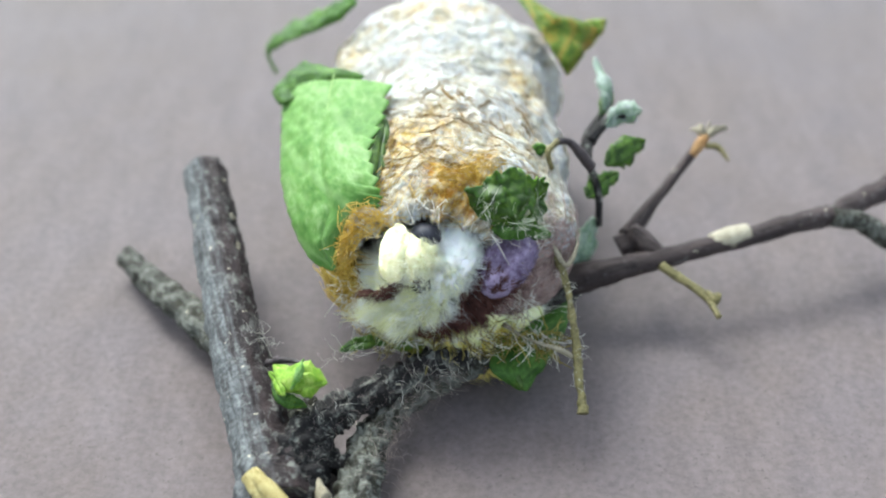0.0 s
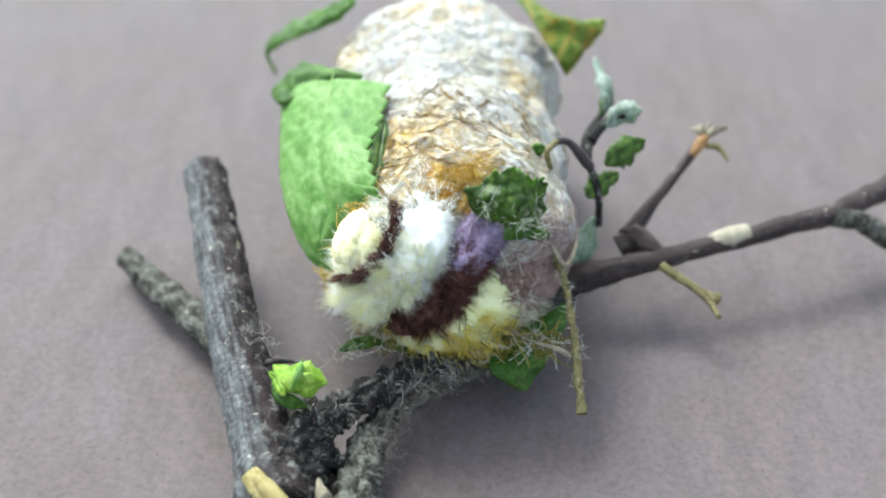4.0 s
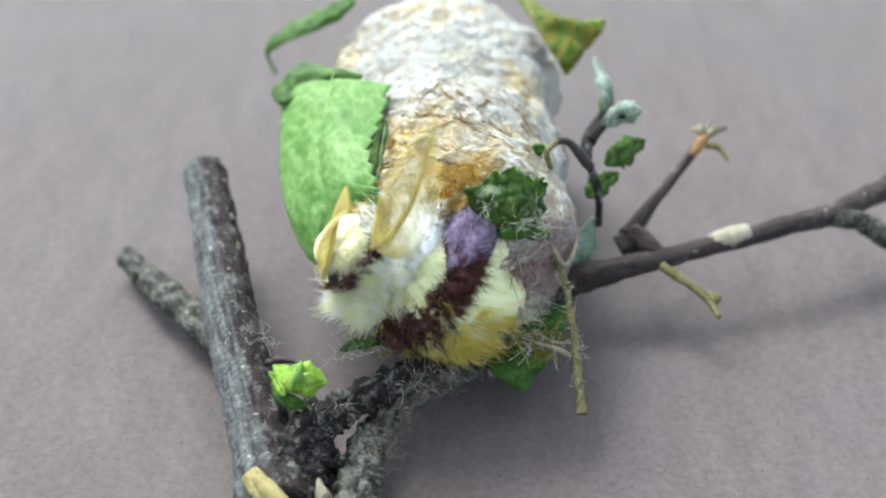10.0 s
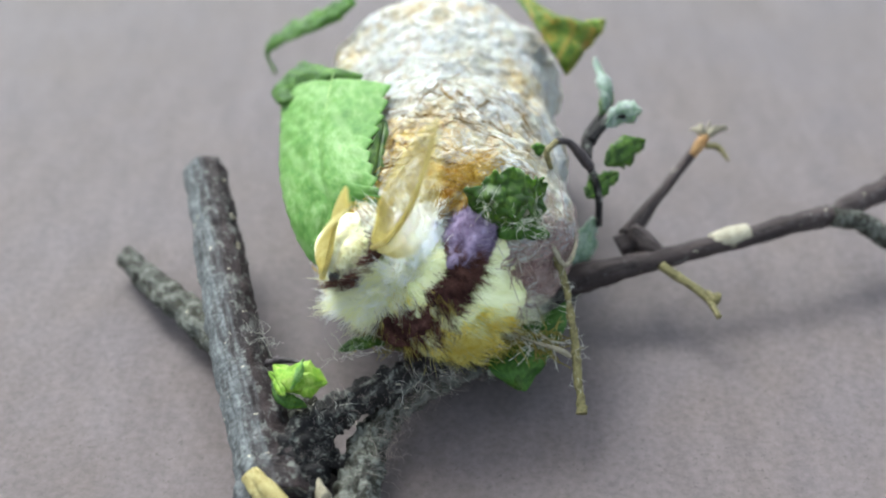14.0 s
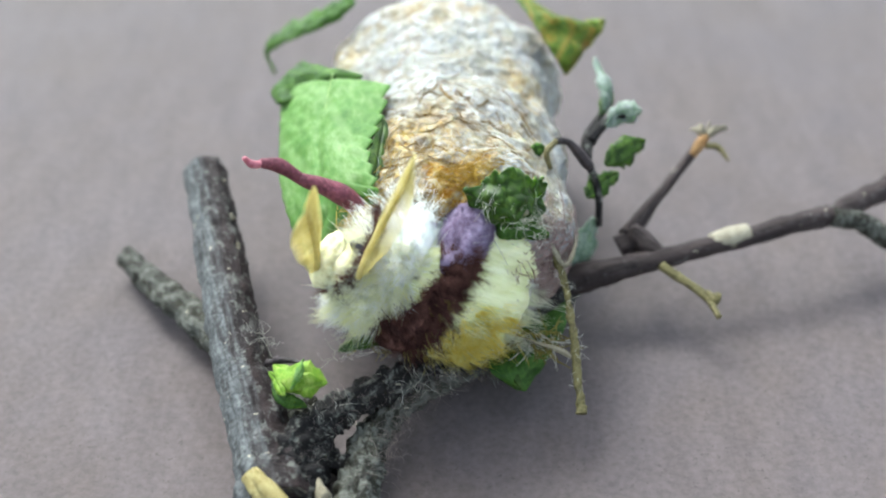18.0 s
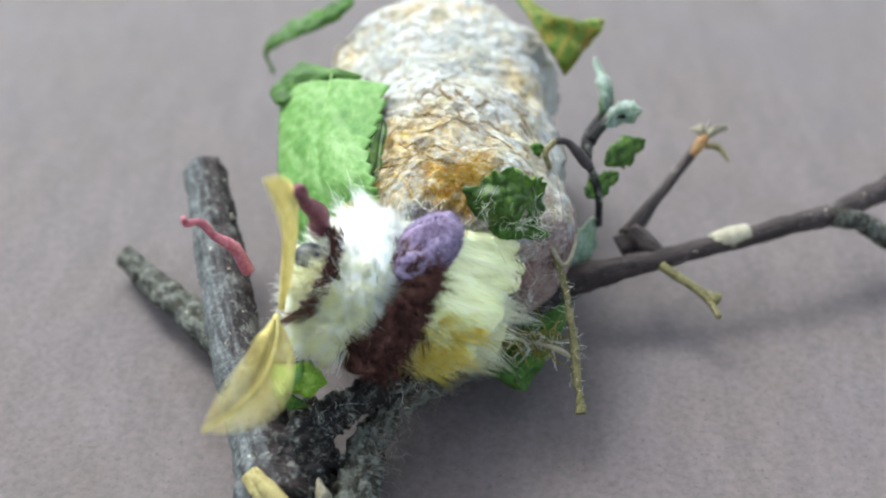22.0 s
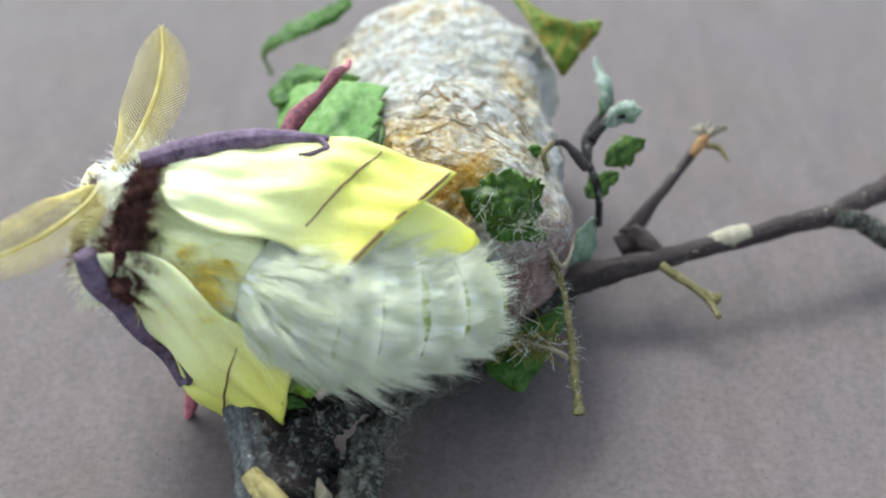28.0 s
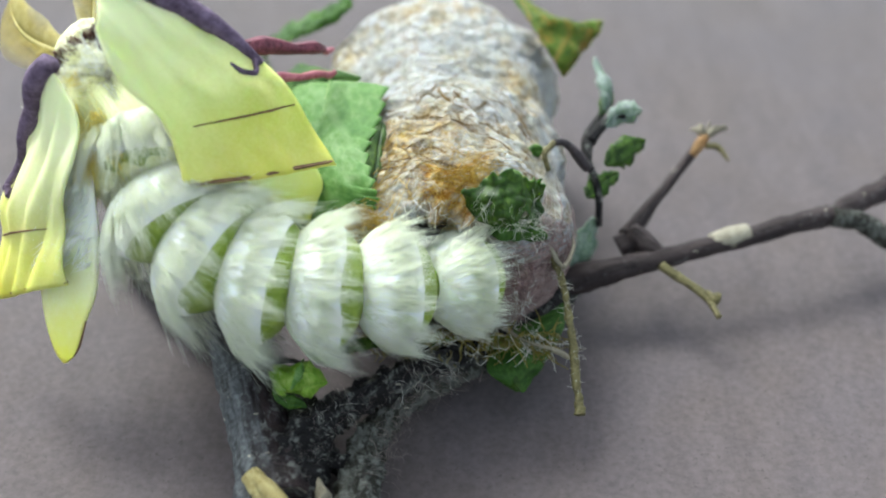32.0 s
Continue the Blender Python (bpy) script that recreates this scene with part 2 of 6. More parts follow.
STALK = plain("dry_stalk", (0.055, 0.046, 0.014), (0.175, 0.150, 0.060), 1.2, 0.6, 0.15)
STALK_PALE = plain("withered_stalk", (0.15, 0.125, 0.078), (0.28, 0.25, 0.18), 1.0, 0.6, 0.15)
TENDRIL = plain("black_tendril", (0.012, 0.01, 0.01), (0.05, 0.035, 0.035), 1.0, 0.4, 0.15)
BUD = plain("bud_scale", (0.16, 0.075, 0.02), (0.33, 0.20, 0.08), 1.0, 0.6, 0.1)
FUR_WHITE = fur("white_fur", (0.95, 0.965, 0.92), (0.99, 0.99, 0.98), 2.0, 0.55)
FUR_MINT = fur("mint_white_fur", (0.94, 0.97, 0.78), (0.99, 0.99, 0.92), 3.0, 0.55)
FUR_CREAM = fur("cream_fur", (0.95, 0.95, 0.70), (0.98, 0.98, 0.88), 2.5, 0.55)
FUR_LEMON = fur("lemon_fur", (0.90, 0.90, 0.48), (0.96, 0.96, 0.72), 1.8, 0.55)
FUR_YELLOW = fur("yellow_fur", (0.84, 0.66, 0.05), (0.95, 0.90, 0.40))
FUR_BROWN = fur("maroon_fur", (0.020, 0.010, 0.011), (0.20, 0.098, 0.080), 1.4, 0.3)
FUR_PURPLE = fur("purple_fur", (0.16, 0.105, 0.175), (0.50, 0.42, 0.60), 2.4, 0.4)
SKIN_WHITE = plain("white_skin", (0.91, 0.92, 0.87), (0.95, 0.955, 0.93), 2.0, 0.8, 0.05, thin=0.3)
PLEAT = plain("cream_pleats", (0.56, 0.57, 0.24), (0.80, 0.81, 0.52), 3.0, 0.7, 0.5, thin=0.3, stretch=(0.25, 1, 1), fine=0.4)
COSTA = plain("purple_costa", (0.045, 0.026, 0.045), (0.155, 0.11, 0.165), 2.5, 0.75, 0.15)
FACE = plain("cream_face", (0.60, 0.55, 0.26), (0.84, 0.81, 0.55), 1.2, 0.75, 0.3, thin=0.2, fine=0.4)
EYE_DARK = plain("dark_eye", (0.008, 0.008, 0.012), (0.03, 0.03, 0.04), 1.0, 0.5, 0.04, spec=0.3)
WING = make_wing("yellow_wing", (0.53, 0.535, 0.13), (0.68, 0.69, 0.27), (0.72, 0.75, 0.42), (0.58, 0.52, 0.05), reach=(2, 16))
WING_PALE = make_wing("pale_hindwing", (0.70, 0.74, 0.42), (0.80, 0.83, 0.62), (0.82, 0.85, 0.74), (0.66, 0.64, 0.08), (-22, 0, -4), (2, 13))
LINE = plain("brown_line", (0.10, 0.055, 0.03), (0.22, 0.13, 0.06), 1.0, 0.7, 0.0)
SKIN = plain("green_skin", (0.16, 0.24, 0.02), (0.34, 0.42, 0.07), 2.5, 0.45, 0.1, thin=0.2)
LEG = plain("pink_leg", (0.24, 0.048, 0.068), (0.448, 0.16, 0.192), 1.5, 0.55, 0.15)
LEG_DARK = plain("maroon_leg", (0.07, 0.015, 0.025), (0.20, 0.055, 0.075), 1.5, 0.55, 0.15)
FEELER = fur("tan_feeler", (0.60, 0.52, 0.20), (0.80, 0.74, 0.40), 1.5, 0.6)


# ---- mesh tools ----
def solid(name, verts, faces, material, parent=None, label="", uv=None, flat=False):
    """Links one mesh object, given in millimetres, under its thing."""
    me = bpy.data.meshes.new(name)
    V = np.asarray(verts, float) * MM
    if isinstance(faces, np.ndarray):
        me.vertices.add(len(V))
        me.vertices.foreach_set("co", V.ravel())
        me.loops.add(faces.size)
        me.loops.foreach_set("vertex_index", faces.ravel())
        me.polygons.add(len(faces))
        me.polygons.foreach_set("loop_start", np.arange(0, faces.size, 3))
        me.update(calc_edges=True)
    else:
        me.from_pydata(V.tolist(), [], [tuple(int(i) for i in f) for f in faces])
    if uv is not None:
        lay = me.uv_layers.new()
        idx = np.empty(len(me.loops), int)
        me.loops.foreach_get("vertex_index", idx)
        lay.data.foreach_set("uv", (np.asarray(uv, float)[idx] * MM).ravel())
    if not flat:
        me.polygons.foreach_set("use_smooth", [True] * len(me.polygons))
    me.materials.append(material)
    ob = new(name, me)
    ob.parent = parent
    if label:
        ob["label"] = label
    return ob


def thing(name, m, label, category, group=""):
    ob = new(name)
    ob.empty_display_size = 0.002
    ob.matrix_world = m
    return tagged(ob, label, category, group)


def unit(v):
    v = np.asarray(v, float)
    return v / max(np.linalg.norm(v), 1e-9)


def smooth_line(pts, n):
    """n points on a smooth line through pts."""
    p = np.asarray(pts, float)
    p = np.vstack([2 * p[0] - p[1], p, 2 * p[-1] - p[-2]])
    out = []
    for t in np.linspace(0, len(p) - 3 - 1e-6, n):
        i = int(t)
        u = t - i
        a, b, c, d = p[i : i + 4]
        out.append(0.5 * (2 * b + (c - a) * u + (2 * a - 5 * b + 4 * c - d) * u**2 + (3 * b - a - 3 * c + d) * u**3))
    return np.array(out)


def tube_data(pts, radii, n=24, sides=12, rough=0.0, seed=0, size=2.0, flat=1.0, twist=0.0):
    """Verts, faces and uv of a closed, uneven tube along a smooth line."""
    rng = np.random.default_rng(seed)
    p = smooth_line(pts, n) if len(pts) > 2 or n > 2 else np.asarray(pts, float)
    r = np.interp(np.linspace(0, 1, n), np.linspace(0, 1, len(radii)), radii)
    tan = np.gradient(p, axis=0)
    up = np.array([0.13, 0.2, 1.0])
    if abs(unit(tan[0]) @ unit(up)) > 0.9:
        up = np.array([1.0, 0.1, 0.1])
    V, U = [], []
    run = 0
    ridge = rng.normal(0, 1, sides)
    for i in range(n):
        t = unit(tan[i])
        a = unit(up - t * (up @ t))
        up = a
        b = np.cross(t, a)
        run += np.linalg.norm(p[i] - p[i - 1]) if i else 0
        for j in range(sides + 1):
            g = 2 * math.pi * (j % sides) / sides + twist * i / n
            k = r[i]
            if rough:
                q = p[i] + r[i] * (math.cos(g) * a + math.sin(g) * b)
                k *= 1 + rough * (noise.noise(Vector(q / size + seed)) * 1.3 + 0.35 * ridge[j % sides] * 0.5 + 0.5 * noise.noise(Vector(q / size * 3.1)))
            V.append(p[i] + k * (math.cos(g) * a + flat * math.sin(g) * b))
            U.append((run, r.mean() * 2 * math.pi * j / sides))
    w = sides + 1
    F = [(i * w + j, i * w + j + 1, (i + 1) * w + j + 1, (i + 1) * w + j) for i in range(n - 1) for j in range(sides)]
    for end, order in ((0, -1), (n - 1, 1)):
        V.append(p[end])
        U.append((run * (end > 0), 0))
        c = len(V) - 1
        F += [(c, end * w + j, end * w + j + 1)[::order] for j in range(sides)]
    return np.array(V), F, U


def tube(name, pts, radii, material, parent, label="", **kw):
    V, F, U = tube_data(pts, radii, **kw)
    return solid(name, V, F, material, parent, label, U)


def join(chunks):
    V, F, k = [], [], 0
    for v, f in chunks:
        V.append(np.asarray(v))
        F += [tuple(i + k for i in q) for q in f]
        k += len(v)
    return np.vstack(V), F


def strands(P, N, length, width, rng, bend=0.3, spread=0.3, lean=(0, 0, 0), tuft=7):
    """Verts and faces of fine tapered hairs at P along N, bent once and drawn together in tufts."""
    P, N = np.asarray(P, float), np.asarray(N, float)
    n = len(P)
    heads = rng.choice(n, max(1, n // tuft), replace=False)
    own = heads[((P[:, None] - P[heads][None]) ** 2).sum(2).argmin(1)]
    wild = rng.normal(0, spread, (n, 3))
    d = N + np.asarray(lean) + 0.35 * wild + 0.8 * wild[own]
    d /= np.linalg.norm(d, axis=1)[:, None]
    L = length * rng.uniform(0.55, 1.15, n)[:, None] * rng.uniform(0.7, 1.15, n)[own][:, None]
    side = np.cross(d, rng.normal(0, 1, (n, 3)))
    side /= np.linalg.norm(side, axis=1)[:, None]
    other = np.cross(d, side)
    turn = rng.normal(0, bend, (n, 3))
    pull = (P[own] + d[own] * L * 0.9 - (P + d * L * 0.9)) * 0.55
    mid = P + d * L * 0.55 + pull * 0.3
    tip = P + (d + 0.4 * turn + 0.5 * turn[own] + np.asarray(lean) * 0.35) * L + pull
    w = width * rng.uniform(0.7, 1.3, n)[:, None]
    rows = []
    for c, q in ((P - d * 0.2, w), (mid, w * 0.75)):
        for g in (0, 2.094, 4.189):
            rows.append(c + q * (math.cos(g) * side + math.sin(g) * other))
    rows.append(tip)
    V = np.stack(rows, axis=1).reshape(-1, 3)
    base = np.array([[0, 1, 4], [0, 4, 3], [1, 2, 5], [1, 5, 4], [2, 0, 3], [2, 3, 5], [3, 4, 6], [4, 5, 6], [5, 3, 6]])
    F = (base[None] + 7 * np.arange(n)[:, None, None]).reshape(-1, 3)
    return V, F


def ball(c, r, n=20, rough=0.06, seed=0, size=2.0):
    """Verts and faces of an uneven ellipsoid."""
    V, F = [], []
    for i in range(n + 1):
        a = math.pi * i / n
        for j in range(2 * n):
            b = math.pi * j / n
            u = np.array([math.cos(a), math.sin(a) * math.cos(b), math.sin(a) * math.sin(b)])
            k = 1 + rough * noise.noise(Vector(u * max(r) / size + seed))
            V.append(np.asarray(c) + k * u * np.asarray(r))
    w = 2 * n
    F = [(i * w + j, i * w + (j + 1) % w, (i + 1) * w + (j + 1) % w, (i + 1) * w + j) for i in range(n) for j in range(w)]
    return np.array(V), F


def coat(c, r, count, rng, keep=None):
    """Points and normals spread over an ellipsoid."""
    u = rng.normal(0, 1, (count * 3, 3))
    u /= np.linalg.norm(u, axis=1)[:, None]
    if keep is not None:
        u = u[keep(u)]
    u = u[:count]
    nrm = u / np.asarray(r)
    nrm /= np.linalg.norm(nrm, axis=1)[:, None]
    return np.asarray(c) + u * np.asarray(r) * 0.97, nrm


def sheet_data(f, nu, nv, thick):
    """A thick sheet over f(u, v), u and v from 0 to 1."""
    g = np.array([[f(i / (nu - 1), j / (nv - 1)) for j in range(nv)] for i in range(nu)], float)
    du, dv = np.gradient(g, axis=0), np.gradient(g, axis=1)
    nr = np.cross(du, dv)
    nr /= np.maximum(np.linalg.norm(nr, axis=2), 1e-9)[:, :, None]
    V = np.concatenate([(g + nr * thick / 2).reshape(-1, 3), (g - nr * thick / 2).reshape(-1, 3)])
    h = nu * nv
    F = []
    for i in range(nu - 1):
        for j in range(nv - 1):
            q = (i * nv + j, i * nv + j + 1, (i + 1) * nv + j + 1, (i + 1) * nv + j)
            F += [q, tuple(h + k for k in q[::-1])]
    ring = [j for j in range(nv)] + [i * nv + nv - 1 for i in range(1, nu)] + [(nu - 1) * nv + j for j in range(nv - 2, -1, -1)] + [i * nv for i in range(nu - 2, 0, -1)]
    for a, b in zip(ring, ring[1:] + ring[:1]):
        F.append((b, a, h + a, h + b))
    return V, F


def sheet_uv(nu, nv, length, width):
    one = [(length * i / (nu - 1), width * j / (nv - 1)) for i in range(nu) for j in range(nv)]
    return one + one


def leaf(name, spine, width, normal, material, parent, label="", curl=0.0, crumple=0.3, teeth=12, tooth=0.12, seed=0, nu=30, nv=13, thick=0.18, fat=0.5, blunt=0.0, ragged=0.18, square=6):
    """A serrated leaf along a smooth spine, curled across by curl (1 is a half pipe)."""
    S = smooth_line(spine, nu)
    tan = np.gradient(S, axis=0)
    up0 = unit(normal)

    def f(u, v):
        i = min(int(round(u * (nu - 1))), nu - 1)
        t = unit(tan[i])
        up = unit(up0 - t * (up0 @ t))
        b = np.cross(t, up)
        e = 2 * v - 1
        shape = max(math.sin(math.pi * min(max(u, 0.0), 1.0) ** (math.log(0.5) / math.log(fat))), blunt * (1 - abs(2 * u - 1) ** square)) ** 0.75
        saw = 1 + tooth * ((u * teeth) % 1.0 - 0.5) * abs(e) ** 3
        w = width / 2 * max(shape, 0.03) * saw * (1 + ragged * (1.4 * noise.noise(Vector((u * 5 + seed, 2.0 if e > 0 else 9.0, seed))) + 0.7 * noise.noise(Vector((u * 17, 3.0 if e > 0 else 5.0, seed)))))
        a = e * curl * math.pi / 2
        flat_x, lift = (w * e, 0.0) if abs(curl) < 0.01 else (w * math.sin(a) / (curl * math.pi / 2), w * (math.cos(a) - 1) / (curl * math.pi / 2))
        q = S[i] + b * flat_x + up * lift
        k = crumple * (noise.noise(Vector(q / 2.2) + Vector((seed, 0, 0))) + 0.5 * noise.noise(Vector(q / 0.9) + Vector((0, seed, 0))))
        mid = -0.25 * math.exp(-((e / 0.08) ** 2))
        return q + up * (k + mid)

    V, F = sheet_data(f, nu, nv, thick)
    return solid(name, V, F, material, parent, label, sheet_uv(nu, nv, 10, width))


def blade(name, left, right, normal, material, parent, label="", bulge=0.5, crumple=0.3, teeth=12, tooth=0.05, seed=0, nu=60, nv=21, thick=0.16, veins=0.0):
    """A leaf blade between its two edges, arched towards normal, with saw teeth on both edges and raised side veins."""
    A, B = smooth_line(left, nu), smooth_line(right, nu)
    up = unit(normal)

    def f(u, v):
        i = min(int(round(u * (nu - 1))), nu - 1)
        a, b = A[i], B[i]
        ragged = 0.03 * noise.noise(Vector((u * 9, seed, 0)))
        saw = (tooth * ((u * teeth) % 1.0 - 0.5) + ragged) * abs(2 * v - 1) ** 3 * (1 if v > 0.5 else -0.3)
        w = v + saw
        q = a * (1 - w) + b * w
        span = min(1.0, np.linalg.norm(b - a) / 5)
        k = crumple * span * (noise.noise(Vector(q / 3.0) + Vector((seed, 0, 0))) + 0.5 * noise.noise(Vector(q / 1.1) + Vector((0, seed, 0))))
        rib = veins * (abs(((u * 9 - abs(2 * v - 1) * 2.2) % 1.0) - 0.5) ** 0.5 - 0.4) - 0.3 * math.exp(-(((v - 0.5) / 0.04) ** 2)) * (veins > 0)
        return q + up * (bulge * span * 4 * v * (1 - v) + k + rib)

    V, F = sheet_data(f, nu, nv, thick)
    return solid(name, V, F, material, parent, label, sheet_uv(nu, nv, 14, 8))


def threads(name, lines, radius, material, parent, label="", sides=3, n=7):
    """Many thin fibres joined into one part."""
    ob = solid(name, *join([tube_data(p, [radius, radius, radius * 0.6], n=n, sides=sides)[:2] for p in lines]), material, parent, label)
    ob["kind"] = "stuff"
    return ob


# ---- ground ----
def make_ground():
    n = 160
    a = np.sign(np.linspace(-1, 1, n)) * np.abs(np.linspace(-1, 1, n)) ** 3 * 1500
    V = [(x, y, 0.25 * noise.noise(Vector((x / 30, y / 30, 0))) - 0.2) for x in a for y in a]
    F = [(i * n + j, (i + 1) * n + j, (i + 1) * n + j + 1, i * n + j + 1) for i in range(n - 1) for j in range(n - 1)]
    ob = solid("ground", V, F, PAPER)
    tagged(ob, "matt brown kraft paper with fine fibres", "paper", kind="structure")


make_ground()


# ---- the twig ----
def make_twig():
    t = thing("twig", pose(0, 0, 0), "grey-brown forked apple twig under a cocoon on paper", "twig")
    o = np.array
    tube("upright_stick", [(-26.0, 18.2, 10.4), (-23.2, 7.3, 9.0), (-19.8, -6.3, 6.5), (-16.3, -17.1, 3.8), (-14.8, -23.0, 2.8)], [2.25, 2.4, 2.6, 2.95, 3.3], BARK, t, "grey streaked bark, cut square at the top", n=140, sides=36, rough=0.11, seed=1, size=1.4)
    tube("back_stub", [(-34.8, 13.3, 2.5), (-28.9, 6.4, 2.6), (-23.3, 0.4, 2.8), (-17.3, -7.5, 3.2), (-12.9, -13.9, 3.5)], [1.2, 1.6, 1.9, 2.2, 2.4], BARK_MOSS, t, "lichen-grey stub lying on the paper", n=90, sides=26, rough=0.24, seed=2, size=1.2)
    tube("fork", [(-14.5, -19.3, 3.5), (-12.6, -16.3, 4.8), (-10.2, -14.0, 5.4), (-6.6, -11.2, 5.6), (-2.4, -7.9, 5.2), (4.3, -3.2, 4.5), (12.7, 5.9, 5.0)], [2.5, 2.0, 1.45, 1.4, 1.5, 1.7, 1.7], BARK_DARK, t, "dark rough stem beneath the cocoon", n=140, sides=30, rough=0.34, seed=3, size=1.0)
    tube("lower_shoot", [(-8.0, -23.6, 2.0), (-7.4, -19.2, 2.3), (-6.5, -14.0, 2.8), (-4.0, -10.0, 3.2), (0.3, -7.0, 3.6), (4.8, -4.3, 4.0)], [2.1, 1.9, 1.6, 1.5, 1.3, 1.1], BARK_MOSS, t, "fuzzy grey side stem", n=130, sides=28, rough=0.32, seed=4, size=0.9)
    tube("knot", [(-13.5, -22.8, 2.6), (-12.7, -20.0, 3.2), (-12.0, -17.2, 3.9), (-11.2, -15.2, 4.6)], [1.6, 1.9, 1.9, 1.3], BARK_DARK, t, "", n=60, sides=28, rough=0.36, seed=5, size=1.0)
    tube("root_bridge", [(-11.7, -16.5, 3.2), (-10.1, -17.2, 2.6), (-7.7, -17.7, 2.2)], [1.3, 1.0, 1.2], BARK_DARK, t, "", n=30, sides=20, rough=0.35, seed=27, size=0.9)
    cut = tube("cut_face", [(-17.0, -21.7, 5.9), (-15.5, -23.3, 5.2), (-13.3, -25.8, 4.2)], [0.95, 1.25, 1.5], WOOD_RIM, t, "cut wood with a brown rim", n=20, sides=14, rough=0.14, seed=6)
    tube("cut_grain", [(-16.3, -23.1, 6.9), (-15.1, -24.3, 6.5), (-13.1, -26.6, 5.6)], [0.5, 0.85, 0.95], WOOD, cut, "pale yellow cut wood", n=24, sides=12, rough=0.2, seed=16, flat=0.6)
    tube("bark_tongue", [(-11.7, -18.9, 3.0), (-11.2, -21.2, 3.2), (-10.4, -23.3, 3.2)], [0.4, 1.3, 1.8], STALK_PALE, t, "", n=12, sides=10, rough=0.1, seed=7, flat=0.4)
    # the stem runs on behind the cocoon
    tube("long_branch", [(12.7, 5.9, 5.0), (18.5, 6.2, 6.7), (25.7, 8.0, 7.4), (37.1, 12.0, 8.0), (42.3, 14.1, 8.0), (49.6, 18.9, 8.3), (57.0, 23.6, 9.3)], [1.7, 1.3, 1.0, 1.05, 1.2, 1.35, 1.45], BARK_BROWN, t, "smooth dark brown branch", n=120, sides=20, rough=0.14, seed=8, size=1.6)
    tube("scar", [(28.2, 9.0, 7.75), (30.2, 9.75, 7.85), (32.2, 10.45, 7.95)], [1.0, 1.2, 1.04], PITH, t, "pale bare patch on the bark", n=12, sides=14, rough=0.05, seed=9)
    tube("joint", [(18.5, 9.2, 6.9), (20.3, 9.5, 7.8), (21.6, 8.2, 7.8), (23.2, 7.0, 7.5)], [1.2, 1.5, 1.2, 0.8], BARK_BROWN, t, "", n=24, sides=14, rough=0.25, seed=10, size=1.5)
    tube("side_shoot", [(19.4, 10.0, 7.8), (22.6, 13.6, 10.0), (26.2, 17.4, 12.4), (27.3, 18.5, 13.4)], [1.05, 0.62, 0.5, 0.5], BARK_BROWN, t, "", n=30, sides=12, rough=0.1, seed=11)
    tube("end_spur", [(41.5, 13.1, 8.1), (44.6, 13.8, 7.2), (46.8, 13.4, 5.9), (50.0, 12.4, 4.4)], [1.1, 1.1, 1.15, 1.1], BARK_MOSS, t, "", n=30, sides=12, rough=0.2, seed=12)
    tube("leaf_stalk", [(22.5, 6.0, 7.2), (25.0, 4.4, 6.2), (26.9, 2.8, 5.6), (27.9, 0.3, 5.0)], [0.5, 0.45, 0.5, 0.3], STALK, t, "thin green-brown stalk", n=24, sides=8, rough=0.2, seed=13)
    tube("stalk_tip", [(26.9, 3.2, 5.9), (27.7, 2.4, 5.6), (28.2, 3.0, 5.9)], [0.35, 0.7, 0.3], STALK, t, "", n=10, sides=8, rough=0.2, seed=14)
    bud = tube("bud", [(26.8, 17.7, 12.9), (27.7, 18.6, 13.8), (28.4, 19.5, 14.3)], [0.45, 0.65, 0.4], BUD, t, "opened orange-brown bud", n=12, sides=10, rough=0.15, seed=15)
    rng = random.Random(4)
    for i in range(9):
        a = 2 * math.pi * i / 9
        tip = o((28.9, 20.7, 14.6)) + o((math.cos(a) * 2.1, math.sin(a) * 1.2, rng.uniform(-0.6, 1.2)))
        tube("petal", [(28.3, 19.4, 14.0), tuple(o((28.5, 19.8, 14.4)) + o((math.cos(a) * 0.8, math.sin(a) * 0.5, 0.3))), tuple(tip)], [0.25, 0.42, 0.12], STALK_PALE, bud, n=8, sides=6, flat=0.4, seed=i)
    tube("bract", [(28.3, 18.5, 13.7), (29.7, 18.5, 13.4), (30.6, 16.9, 12.8)], [0.35, 0.4, 0.15], STALK, bud, n=10, sides=6)
    # the leafy spur
    tube("spur", [(16.2, 9.0, 10.0), (15.9, 10.5, 14.0), (14.9, 12.2, 16.0), (15.2, 14.9, 17.0), (17.2, 19.3, 18.0)], [0.38, 0.4, 0.4, 0.75, 0.28], BARK_DARK, t, "", n=30, sides=10, rough=0.2, seed=16)
    tube("twiglet", [(15.2, 14.3, 17.0), (17.2, 16.3, 18.2), (19.1, 16.1, 19.0)], [0.7, 0.45, 0.3], BARK_DARK, t, n=14, sides=8, rough=0.15, seed=17)
    nr = (0.2, -0.7, 0.6)
    leaf("spur_leaf", [(17.2, 18.2, 18.0), (17.7, 20.6, 20.0), (16.5, 24.8, 21.0)], 2.6, (0.6, -0.5, 0.4), LEAF_GREY, t, "woolly grey-green young leaf", curl=0.8, seed=1, nu=20, nv=9, ragged=0.45, tooth=0.3)
    leaf("spur_leaf", [(16.5, 17.4, 18.2), (17.5, 20.1, 18.6), (18.0, 22.3, 19.0)], 1.6, nr, LEAF_DARK, t, curl=0.5, seed=2, nu=16, nv=7, ragged=0.45)
    leaf("spur_leaf", [(16.9, 15.5, 18.0), (18.8, 16.0, 19.4), (20.5, 15.6, 20.0)], 2.6, nr, LEAF_GREY, t, "woolly grey-green young leaf", curl=0.6, seed=3, nu=20, nv=9, ragged=0.45, tooth=0.3)
